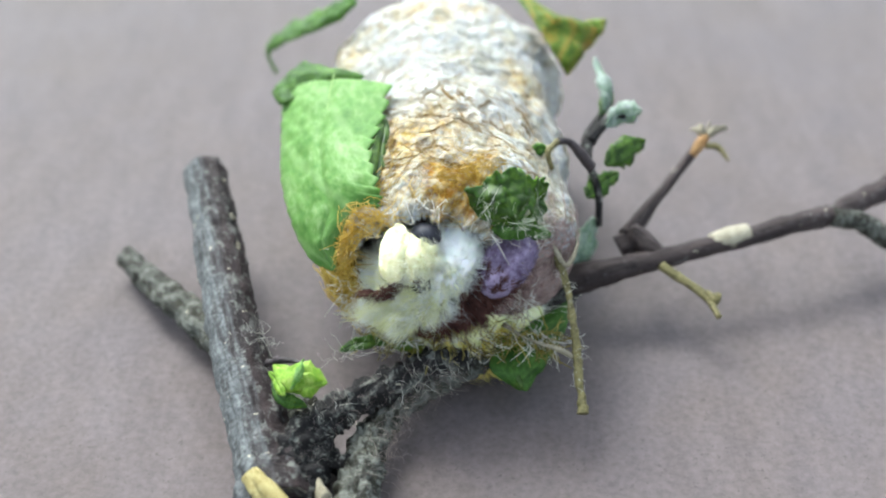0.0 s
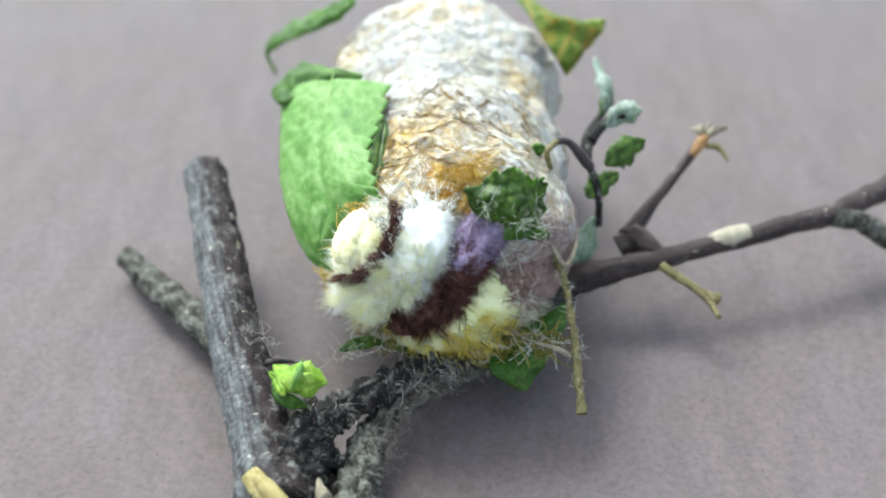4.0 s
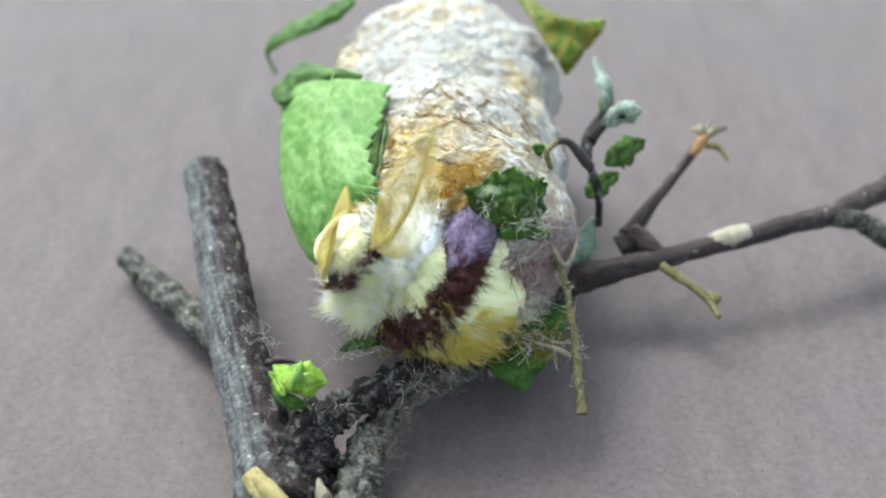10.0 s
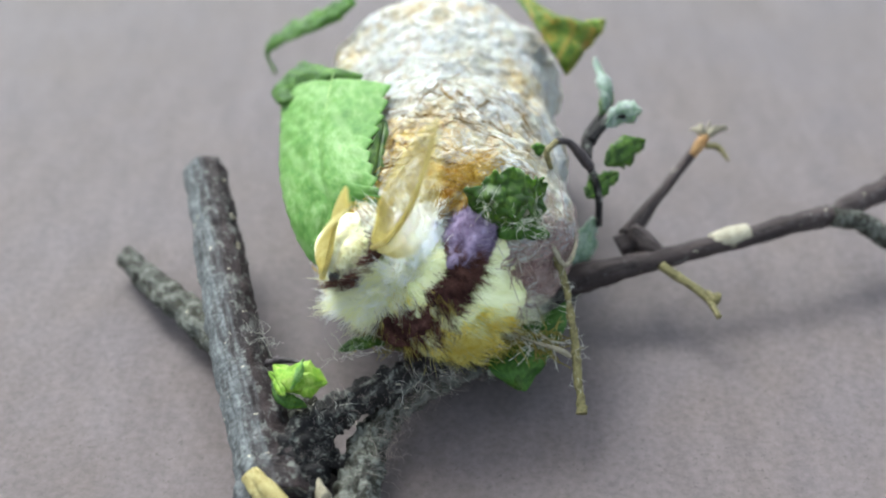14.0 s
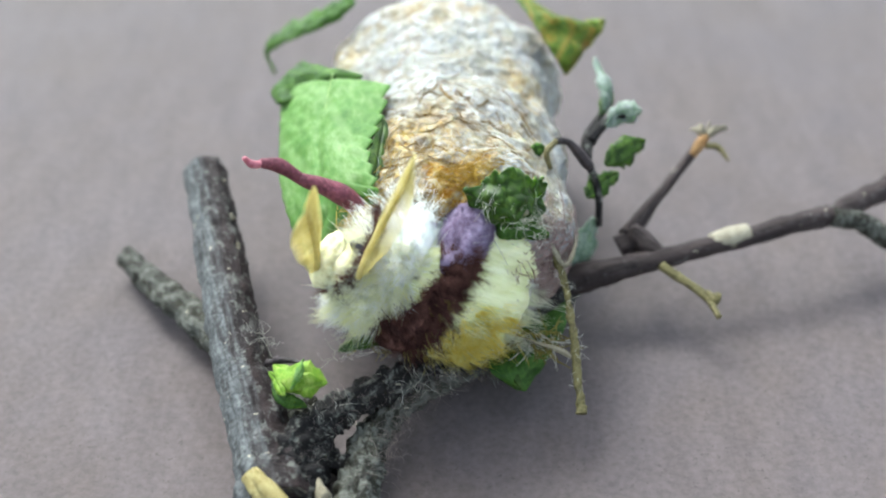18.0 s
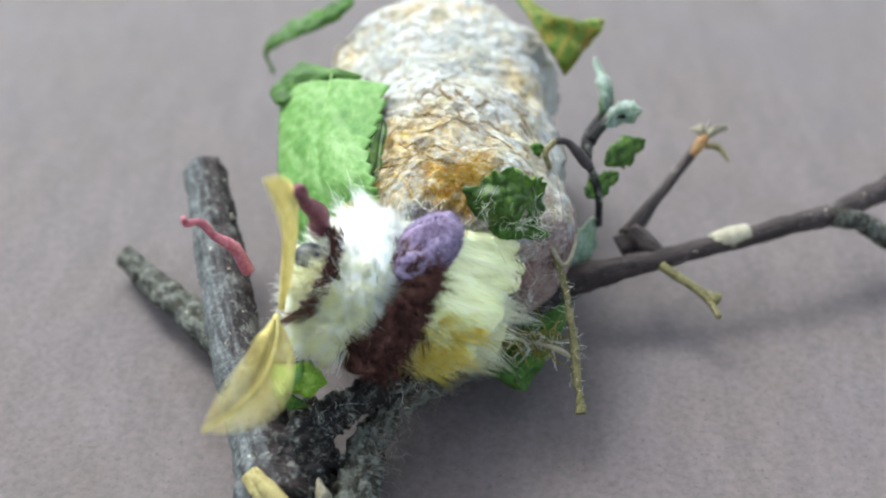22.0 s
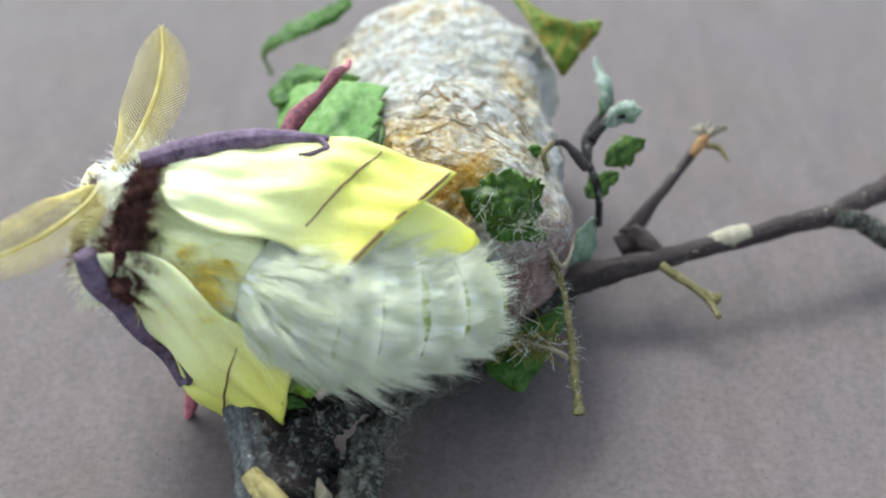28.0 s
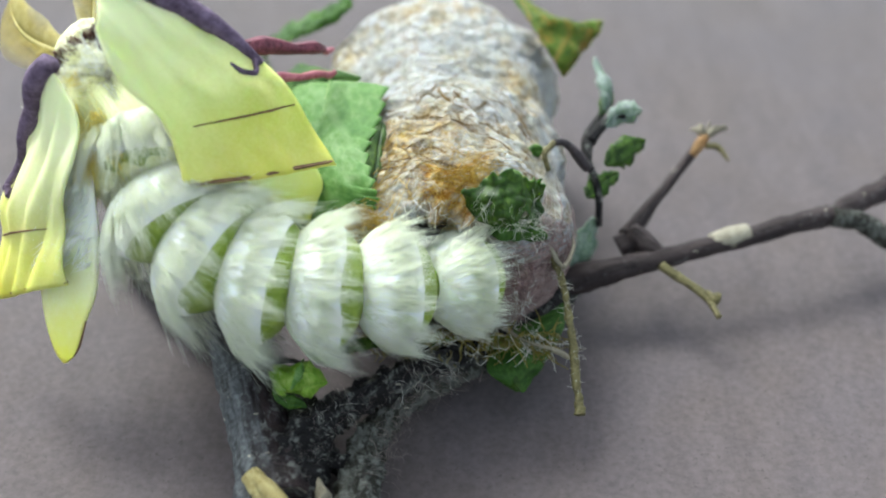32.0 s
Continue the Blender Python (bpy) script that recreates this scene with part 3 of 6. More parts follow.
    leaf("spur_leaf", [(16.7, 12.2, 15.5), (18.7, 13.2, 16.5), (21.0, 14.6, 17.0)], 3.0, nr, LEAF_DARK, t, "small green leaf", curl=0.35, seed=4, nu=20, nv=9, ragged=0.45, tooth=0.3)
    leaf("spur_leaf", [(14.8, 9.9, 13.0), (16.0, 10.5, 14.0), (18.1, 11.6, 15.0)], 2.6, nr, LEAF_DARK, t, "small dark green leaf", curl=0.35, seed=5, nu=20, nv=9, ragged=0.45, tooth=0.3)
    leaf("spur_leaf", [(13.6, 6.2, 5.5), (14.8, 7.8, 8.0), (15.6, 9.2, 11.0)], 3.2, (0.5, -0.7, 0.4), LEAF_GREY, t, "grey-green folded leaf", curl=0.3, seed=6, nu=20, nv=9, ragged=0.45, tooth=0.3)
    # the bright leaf at the fork
    for k, (line, w, up, mat, curl) in enumerate((
        ([(-15.6, -11.2, 9.0), (-13.2, -14.1, 11.2), (-10.4, -14.7, 10.2)], 3.6, (0.3, -0.5, 0.8), LEAF_BRIGHT, 0.55),
        ([(-15.0, -13.9, 8.6), (-12.6, -15.2, 10.2), (-10.5, -14.7, 10.0)], 2.6, (0.0, -0.9, 0.3), LEAF_BRIGHT, 0.3),
        ([(-12.6, -11.9, 10.6), (-12.6, -14.9, 11.6), (-13.6, -15.8, 10.4)], 1.0, (0.6, -0.6, 0.5), LEAF_PALE, 0.5),
        ([(-15.9, -12.2, 8.0), (-14.4, -14.6, 8.0), (-12.4, -14.6, 7.0)], 1.6, (0.1, -0.8, 0.5), LEAF_GREEN, 0.5),
        ([(-15.8, -12.1, 9.0), (-15.1, -14.1, 9.5), (-14.2, -15.3, 9.2)], 1.6, (-0.3, -0.8, 0.5), LEAF_BRIGHT, 0.5),
    )):
        leaf("fork_leaf", line, w, up, mat, t, "folded yellow-green young leaf", curl=curl, crumple=0.4, seed=30 + k, nu=30, nv=13, ragged=0.22, thick=0.1)
    tube("bud_stalk", [(-16.6, -10.0, 8.2), (-15.4, -10.5, 9.1), (-13.8, -10.6, 9.0), (-12.3, -11.2, 9.2)], [0.3, 0.35, 0.25, 0.3], TENDRIL, t, n=30, sides=8, rough=0.6, seed=18, size=0.6)
    # fuzz and loose fibres on the bark
    rng = np.random.default_rng(5)
    for name, mat, runs in (("fuzz", THREAD_GREY, (((-10.8, -15.1, 6.0), (-2.4, -8.6, 6.0), 1.1, 90), ((-7.0, -21.0, 3.5), (-3.4, -10.7, 4.4), 1.3, 170), ((-3.4, -10.7, 4.4), (1.4, -7.4, 4.6), 1.4, 130), ((-13.2, -21.0, 5.0), (-11.1, -16.1, 5.0), 1.2, 40))), ("pale_fuzz", THREAD, (((-18.9, -6.6, 8.3), (-17.1, -5.8, 7.5), 1.0, 60), ((-5.0, -10.7, 5.5), (1.4, -7.6, 5.5), 1.5, 80), ((-12.6, -15.7, 6.0), (-9.6, -14.2, 6.0), 1.0, 30), ((-10.2, -8.6, 7.5), (-7.7, -7.9, 8.0), 0.8, 16)))):
        lines = []
        for a, b, r, count in runs:
            for _ in range(count):
                p = o(a) + (o(b) - o(a)) * rng.uniform() + rng.normal(0, 0.55 * r, 3) * (1, 1, 0.6)
                d = unit(rng.normal(0, 1, 3))
                line = [p]
                for _ in range(4):
                    d = unit(d + rng.normal(0, 0.75, 3))
                    line.append(line[-1] + d * rng.uniform(0.3, 0.85))
                lines.append(line)
        threads(name, lines, 0.013, mat, t, "tangled fine fibres", n=9)
    scab = random.Random(8)
    for i in range(46):
        u = scab.uniform(0.02, 0.95)
        line = smooth_line([(-25.7, 18.6, 10.5), (-22.9, 7.4, 9.0), (-19.5, -6.3, 6.5), (-16.1, -17.1, 3.8)], 60)
        c = line[int(u * 59)] + o((scab.uniform(-1.6, 2.0), -1.6 + 0.2 * scab.random(), 1.3))
        V, F = ball(c, (0.12 + 0.2 * scab.random(), 0.15, 0.15 + 0.22 * scab.random()), 5, 0.3, i)
        solid("lenticel", V, F, PITH, t)
    return t


make_twig()


# ---- the cocoon ----
BACK = 44.0


def shell_at(a, s, off=0.0):
    """A point of the cocoon's skin: a in degrees from its right side over the top, s from mouth (0) to far end (1)."""
    cap = 0.17
    y = -3.4 + BACK * s
    r = 1 - 0.09 * math.exp(-(((s - 0.52) / 0.07) ** 2)) + 0.03 * math.sin(s * 17)
    close = math.sqrt(max(0.0, 1 - (1 - min(s / cap, 1)) ** 2))
    if s > 0.8:
        r *= math.sqrt(max(0.0, 1 - ((s - 0.8) / 0.2) ** 2))
    g = radians(a)
    wide, high = 11.7 * r * close + 6.9 * (1 - close), 10.8 * r * close + 6.6 * (1 - close)
    wide *= 1.02 + 0.1 * s
    x, z = wide * math.cos(g), high * math.sin(g)
    q = Vector((x, y, z))
    k = 0.9 * noise.noise(q / 5.5) + 0.6 * (0.3 - abs(noise.noise(q / 3.4 + Vector((7, 0, 0))))) + 0.30 * noise.noise(q / 1.5) + 0.16 * noise.noise(q / 0.7)
    k += 0.32 * (0.22 - abs(noise.noise(Vector((x / 2.4, y / 1.3, z / 2.4 + 3))))) + 0.24 * (0.2 - abs(noise.noise(Vector((x / 0.9, y / 1.2, z / 0.9)))))
    rad = math.hypot(x, z) or 1.0
    k = k * min(1.0, rad / 4) + off
    y += (1 - close) ** 2 * (1.4 * noise.noise(Vector((6 * math.cos(g), 6 * math.sin(g), 1))) + 0.8 * noise.noise(Vector((19 * math.cos(g), 19 * math.sin(g), 4))))
    lean = -1.3 * (1 - close) - 0.2 * s + 0.3 * close
    lift = 12.4 + 1.2 * (1 - close)
    return np.array((x * (1 + k / max(rad, 3)) + lean, y - 0.25 * off * (1 - close), lift + z * (1 + k / max(rad, 3))))


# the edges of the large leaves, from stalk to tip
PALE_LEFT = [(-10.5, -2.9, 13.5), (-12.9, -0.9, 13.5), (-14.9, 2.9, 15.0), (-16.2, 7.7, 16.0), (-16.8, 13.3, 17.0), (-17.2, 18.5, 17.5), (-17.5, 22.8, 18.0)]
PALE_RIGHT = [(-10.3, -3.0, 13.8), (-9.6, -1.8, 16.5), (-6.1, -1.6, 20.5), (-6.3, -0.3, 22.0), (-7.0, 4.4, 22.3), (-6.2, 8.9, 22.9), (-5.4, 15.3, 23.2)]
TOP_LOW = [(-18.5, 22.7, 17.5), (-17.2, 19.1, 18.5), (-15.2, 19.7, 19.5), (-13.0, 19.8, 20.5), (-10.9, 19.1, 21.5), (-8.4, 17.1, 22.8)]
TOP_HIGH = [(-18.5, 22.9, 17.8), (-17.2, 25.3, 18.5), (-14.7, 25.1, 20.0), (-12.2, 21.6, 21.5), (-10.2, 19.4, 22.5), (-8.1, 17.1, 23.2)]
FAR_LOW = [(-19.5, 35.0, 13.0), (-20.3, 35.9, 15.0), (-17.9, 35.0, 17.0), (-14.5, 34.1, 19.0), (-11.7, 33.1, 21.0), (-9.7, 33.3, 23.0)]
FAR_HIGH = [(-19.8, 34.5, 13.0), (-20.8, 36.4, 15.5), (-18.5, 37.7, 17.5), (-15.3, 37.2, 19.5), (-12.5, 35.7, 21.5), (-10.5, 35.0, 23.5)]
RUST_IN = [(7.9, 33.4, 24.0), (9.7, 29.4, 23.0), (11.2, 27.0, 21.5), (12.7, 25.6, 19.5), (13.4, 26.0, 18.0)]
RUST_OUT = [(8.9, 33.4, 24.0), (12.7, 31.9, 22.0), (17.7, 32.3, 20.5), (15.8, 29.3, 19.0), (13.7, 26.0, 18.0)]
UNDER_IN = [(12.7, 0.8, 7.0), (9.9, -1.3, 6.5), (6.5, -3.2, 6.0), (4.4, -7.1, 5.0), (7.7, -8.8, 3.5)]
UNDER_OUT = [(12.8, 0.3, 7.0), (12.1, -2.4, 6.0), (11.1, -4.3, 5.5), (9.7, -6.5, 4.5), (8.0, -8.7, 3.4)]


def make_cocoon():
    t = thing("cocoon", pose(0, 0, 0), "white and golden silk cocoon wrapped in green leaves", "cocoon")
    na, ns = 300, 240
    V, F = [], []
    for i in range(ns):
        V += [shell_at(360 * j / na, (i / (ns - 1)) ** 1.15) for j in range(na)]
    for i in range(ns):
        V += [shell_at(360 * j / na, (i / (ns - 1)) ** 1.15 * 0.985, -0.45 - 0.3 * (1 - math.exp(-i / 8))) for j in range(na)]
    h = ns * na
    for i in range(ns - 1):
        for j in range(na):
            k = (j + 1) % na
            q = (i * na + j, i * na + k, (i + 1) * na + k, (i + 1) * na + j)
            F += [q, tuple(h + x for x in q[::-1])]
    F += [(j, h + j, h + (j + 1) % na, (j + 1) % na) for j in range(na)]
    solid("shell", V, F, SILK, t, "papery white silk with golden stains")
    # threads lying on the skin, and ragged ones at the mouth
    rng = np.random.default_rng(11)

    def lying(count, a0, a1, s0, s1, off):
        out = []
        for _ in range(count):
            a, s, g = rng.uniform(a0, a1), rng.uniform(s0, s1), rng.uniform(0, 6.28)
            n = rng.uniform(0.5, 1.6)
            turn = rng.normal(0, 0.5)
            out.append([shell_at(a + 11 * n * math.cos(g + turn * k) * k + rng.normal(0, 1.5), max(0.0, s + 0.05 * n * math.sin(g + turn * k) * k), off * rng.uniform(0.3, 1.4)) for k in (0, 0.7, 1.4, 2.1)])
        return out

    threads("silk_threads", lying(900, 10, 170, 0.04, 0.7, 0.08), 0.02, THREAD, t, "fine pale silk", n=6)
    threads("golden_threads", lying(170, 66, 92, 0.03, 0.10, 0.16) + lying(30, 108, 140, 0.05, 0.25, 0.08) + lying(420, 128, 215, 0.0, 0.09, 0.16), 0.026, THREAD_GOLD, t, "resin-stained golden silk", n=6)

    def ragged(count, a0, a1, reach, out):
        lines = []
        for _ in range(count):
            a = rng.uniform(a0, a1)
            p = shell_at(a, rng.uniform(0, 0.02), rng.uniform(-0.8, 0.3))
            c = radians(a + rng.normal(0, 25))
            d = np.array((out * math.cos(c), -rng.uniform(0.2, 1.2), out * math.sin(c) * 0.8)) + rng.normal(0, 0.5, 3)
            q = p + d * reach * rng.uniform(0.3, 0.8)
            lines.append([p, q, q + rng.normal(0, 0.5, 3) * reach + d * 0.3])
        return lines

    threads("mouth_threads", ragged(150, 185, 350, 1.7, 0.4) + ragged(60, 0, 185, 1.2, -0.2), 0.05, THREAD, t, "torn pale silk round the mouth", n=6)
    threads("mouth_silk", ragged(300, 120, 265, 1.2, 0.25) + lying(160, 125, 225, 0.0, 0.06, 0.6), 0.045, THREAD_GOLD, t, "torn golden silk at the mouth", n=6)
    threads("matted_silk", ragged(120, 290, 380, 1.5, 0.1) + lying(480, 290, 385, 0.0, 0.1, 0.3), 0.045, THREAD_MAUVE, t, "matted mauve-brown fibres", n=6)
    shred = []
    for _ in range(260):
        u = rng.uniform()
        p = np.array((-7.3, -4.9, 7.5)) * (1 - u) + np.array((11.3, -5.2, 7.0)) * u + rng.normal(0, 0.5, 3)
        d = unit((rng.normal(0.3, 1), -0.5, rng.normal(-0.1, 0.5)))
        line = [p]
        for _ in range(4):
            d = unit(d + rng.normal(0, 0.45, 3))
            line.append(line[-1] + d * rng.uniform(0.4, 1.1))
        shred.append(line)
    threads("torn_silk", shred[:150], 0.07, THREAD_OLIVE, t, "olive and gold shreds under the mouth", n=9)
    threads("loose_silk", shred[150:], 0.04, THREAD, t, "pale loose silk under the mouth", n=9)
    lines = []
    for path in (
        [(-5.1, 5.0, 22.4), (-4.8, 6.9, 22.7), (-3.5, 8.8, 23.0), (-1.7, 10.5, 22.9), (0.9, 8.9, 23.5), (3.6, 8.3, 22.7)],
        [(-2.4, 4.2, 23.1), (-1.0, 2.9, 23.0), (0.8, 1.6, 22.9), (2.1, -1.5, 22.8)],
    ):
        for _ in range(7):
            lines.append([np.array(c) + rng.normal(0, 0.3, 3) * (1, 1, 0.3) - (0, 0, 0.2) for c in path])
    lines += [[p + rng.normal(0, 0.08, 3) for p in path] for path in lying(70, 45, 140, 0.05, 0.42, 0.02) for _ in range(3)]
    threads("creases", lines, 0.04, CREASE, t, "brown crease lines in the silk", n=30)
    web = []
    for _ in range(130):
        u = rng.uniform(0, 1, 2)
        c = np.array((3.4, -3.0, 23.6)) * (1 - u[0]) + np.array((9.7, -2.7, 20.5)) * u[0] + np.array((0, -2.2, -1.4)) * u[1]
        d = unit(rng.normal(0, 1, 3))
        web.append([c, c + d * 0.8 + rng.normal(0, 0.2, 3), c + d * 1.7 + rng.normal(0, 0.4, 3)])
    threads("leaf_web", web, 0.02, THREAD, t, "white silk web over the crumpled leaf", n=6)
    # leaves glued to the skin

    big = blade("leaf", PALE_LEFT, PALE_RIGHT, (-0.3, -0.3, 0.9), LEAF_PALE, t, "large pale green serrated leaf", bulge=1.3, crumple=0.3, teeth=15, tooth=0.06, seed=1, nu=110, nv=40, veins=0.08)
    tube("midrib", [(-12.9, 0.6, 16.4), (-12.6, 3.4, 18.3), (-12.2, 9.4, 20.2), (-11.7, 16.6, 21.5), (-11.4, 20.5, 22.0)], [0.1, 0.16, 0.15, 0.13, 0.08], RIB, big, "pale leaf midrib", n=40, sides=8)
    leaf("leaf", [(-6.8, -0.6, 20.6), (-6.2, 3.2, 21.8), (-5.8, 9.9, 22.5)], 2.2, (0.3, -0.7, 0.6), LEAF_DARK, t, "dark green leaf edge", curl=0.1, crumple=0.3, thick=0.1, seed=2, blunt=0.6)
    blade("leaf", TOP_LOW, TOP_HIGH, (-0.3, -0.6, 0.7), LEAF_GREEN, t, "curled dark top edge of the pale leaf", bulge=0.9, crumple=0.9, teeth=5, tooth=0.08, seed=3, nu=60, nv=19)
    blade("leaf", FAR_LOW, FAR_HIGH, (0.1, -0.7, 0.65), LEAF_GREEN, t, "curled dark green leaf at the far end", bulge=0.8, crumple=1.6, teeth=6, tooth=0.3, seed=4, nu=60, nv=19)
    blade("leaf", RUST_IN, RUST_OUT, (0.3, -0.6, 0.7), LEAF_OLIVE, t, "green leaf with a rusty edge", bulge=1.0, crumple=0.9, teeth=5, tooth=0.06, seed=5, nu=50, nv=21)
    leaf("leaf", [(14.6, 29.0, 18.6), (16.0, 30.8, 20.2), (18.2, 32.6, 21.2)], 2.6, (0.3, -0.6, 0.6), LEAF_RUST, t, "leaf tip turning orange", curl=0.3, crumple=0.8, seed=6)
    leaf("leaf", [(3.2, -3.6, 20.5), (5.2, -4.4, 23.2), (7.5, -3.1, 22.6), (9.8, -1.1, 19.5)], 4.9, (0.1, -0.75, 0.6), LEAF_DARK, t, "crumpled dark green leaf above the mouth", curl=0.2, crumple=1.2, seed=17, nu=60, nv=30, blunt=0.9, tooth=0.1, ragged=0.5, square=8)
    leaf("leaf", [(3.4, -3.1, 18.8), (6.0, -4.1, 19.8), (9.8, -1.8, 17.0)], 2.6, (0.1, -0.8, 0.4), LEAF_GREEN, t, "frayed green leaf edge", curl=0.3, crumple=0.8, seed=8, blunt=0.6)
    leaf("leaf", [(8.7, 8.0, 19.5), (9.4, 8.3, 20.0), (10.1, 8.6, 20.0)], 1.4, (0.1, -0.7, 0.6), LEAF_GREEN, t, "", curl=0.4, crumple=0.3, seed=9, nu=14, nv=7)
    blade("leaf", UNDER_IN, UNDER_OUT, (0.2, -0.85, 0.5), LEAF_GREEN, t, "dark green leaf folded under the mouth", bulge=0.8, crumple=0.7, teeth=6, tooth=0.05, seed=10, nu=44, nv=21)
    leaf("leaf", [(4.2, -4.0, 5.2), (5.8, -6.6, 4.6), (7.7, -8.9, 3.8)], 2.2, (-0.2, -0.8, 0.4), LEAF_DARK, t, "", curl=0.3, crumple=0.5, seed=11, blunt=0.5)
    leaf("leaf", [(-10.0, -7.0, 7.0), (-7.8, -6.8, 8.0), (-5.1, -6.4, 7.5)], 1.3, (-0.2, -0.8, 0.4), LEAF_DARK, t, "torn dark leaf scrap", curl=0.3, crumple=0.7, seed=12, blunt=0.4)
    leaf("leaf", [(-5.2, -5.5, 6.5), (-1.3, -5.3, 6.0), (3.6, -4.5, 6.0), (9.7, -4.9, 6.0)], 2.0, (0, -0.8, 0.5), LEAF_RUST, t, "yellowed leaf strip under the mouth", curl=0.4, crumple=0.7, seed=13, blunt=0.7)
    tube("hanging_stalk", [(9.7, 1.1, 17.0), (10.9, -0.8, 14.0), (11.9, -3.7, 11.5), (12.6, -7.9, 8.0), (12.9, -10.7, 5.5), (13.1, -12.6, 4.2)], [0.4, 0.45, 0.36, 0.46, 0.4, 0.62], STALK, t, "dry olive leaf stalk hanging free", n=120, sides=14, rough=0.4, seed=21, size=0.8)
    hairs = []
    for c in smooth_line([(10.9, -0.8, 14.0), (11.9, -3.7, 11.5), (12.6, -7.9, 8.0), (12.9, -10.7, 5.5)], 90):
        d = unit(rng.normal(0, 1, 3))
        hairs.append([c + d * 0.3, c + d * 0.7 + rng.normal(0, 0.15, 3), c + d * 1.0 + rng.normal(0, 0.3, 3)])
    threads("stalk_down", hairs, 0.018, THREAD, t, "white down on the hanging stalk", n=6)
    tube("bent_stalk", [(10.6, 6.3, 19.0), (10.2, 7.1, 20.5), (11.2, 8.3, 21.0)], [0.3, 0.35, 0.35], STALK, t, n=16, sides=8, rough=0.2, seed=22)
    tube("tendril", [(11.2, 8.3, 21.0), (12.4, 8.9, 20.5), (13.5, 8.5, 19.5), (14.7, 8.0, 18.0)], [0.35, 0.4, 0.55, 0.5], TENDRIL, t, "black dried tendril", n=24, sides=8, rough=0.2, seed=23)
    tube("pale_stem", [(9.6, -0.2, 17.5), (10.3, -1.0, 15.5), (11.7, -1.9, 13.5), (12.8, 0.1, 14.0), (12.9, 1.7, 14.5)], [0.22, 0.36, 0.24, 0.16, 0.1], STALK_PALE, t, "", n=60, sides=10, rough=0.45, seed=24)
    tube("loose_fibre", [(5.8, -4.3, 8.0), (8.2, -5.9, 7.5), (10.8, -8.0, 8.2), (12.2, -8.3, 7.5)], [0.2, 0.16, 0.26, 0.24], STALK_PALE, t, "", n=24, sides=6, rough=0.3, seed=25)
    tube("husk_edge", [(-5.1, 0.4, 15.5), (-3.5, 1.1, 17.0), (0.3, 0.6, 17.0), (3.1, 0.6, 15.0)], [0.5, 0.9, 0.9, 0.4], HUSK, t, "dark pupal skin in the mouth", n=24, sides=10, rough=0.2, seed=26)
    return t


COCOON = make_cocoon()


# ---- the moth; its space has x to its way out, z away from the paper's slope ----
MOTH = thing("moth", pose(0, 0, 0.014, 52), "pale green silk moth creeping from its cocoon", "moth")


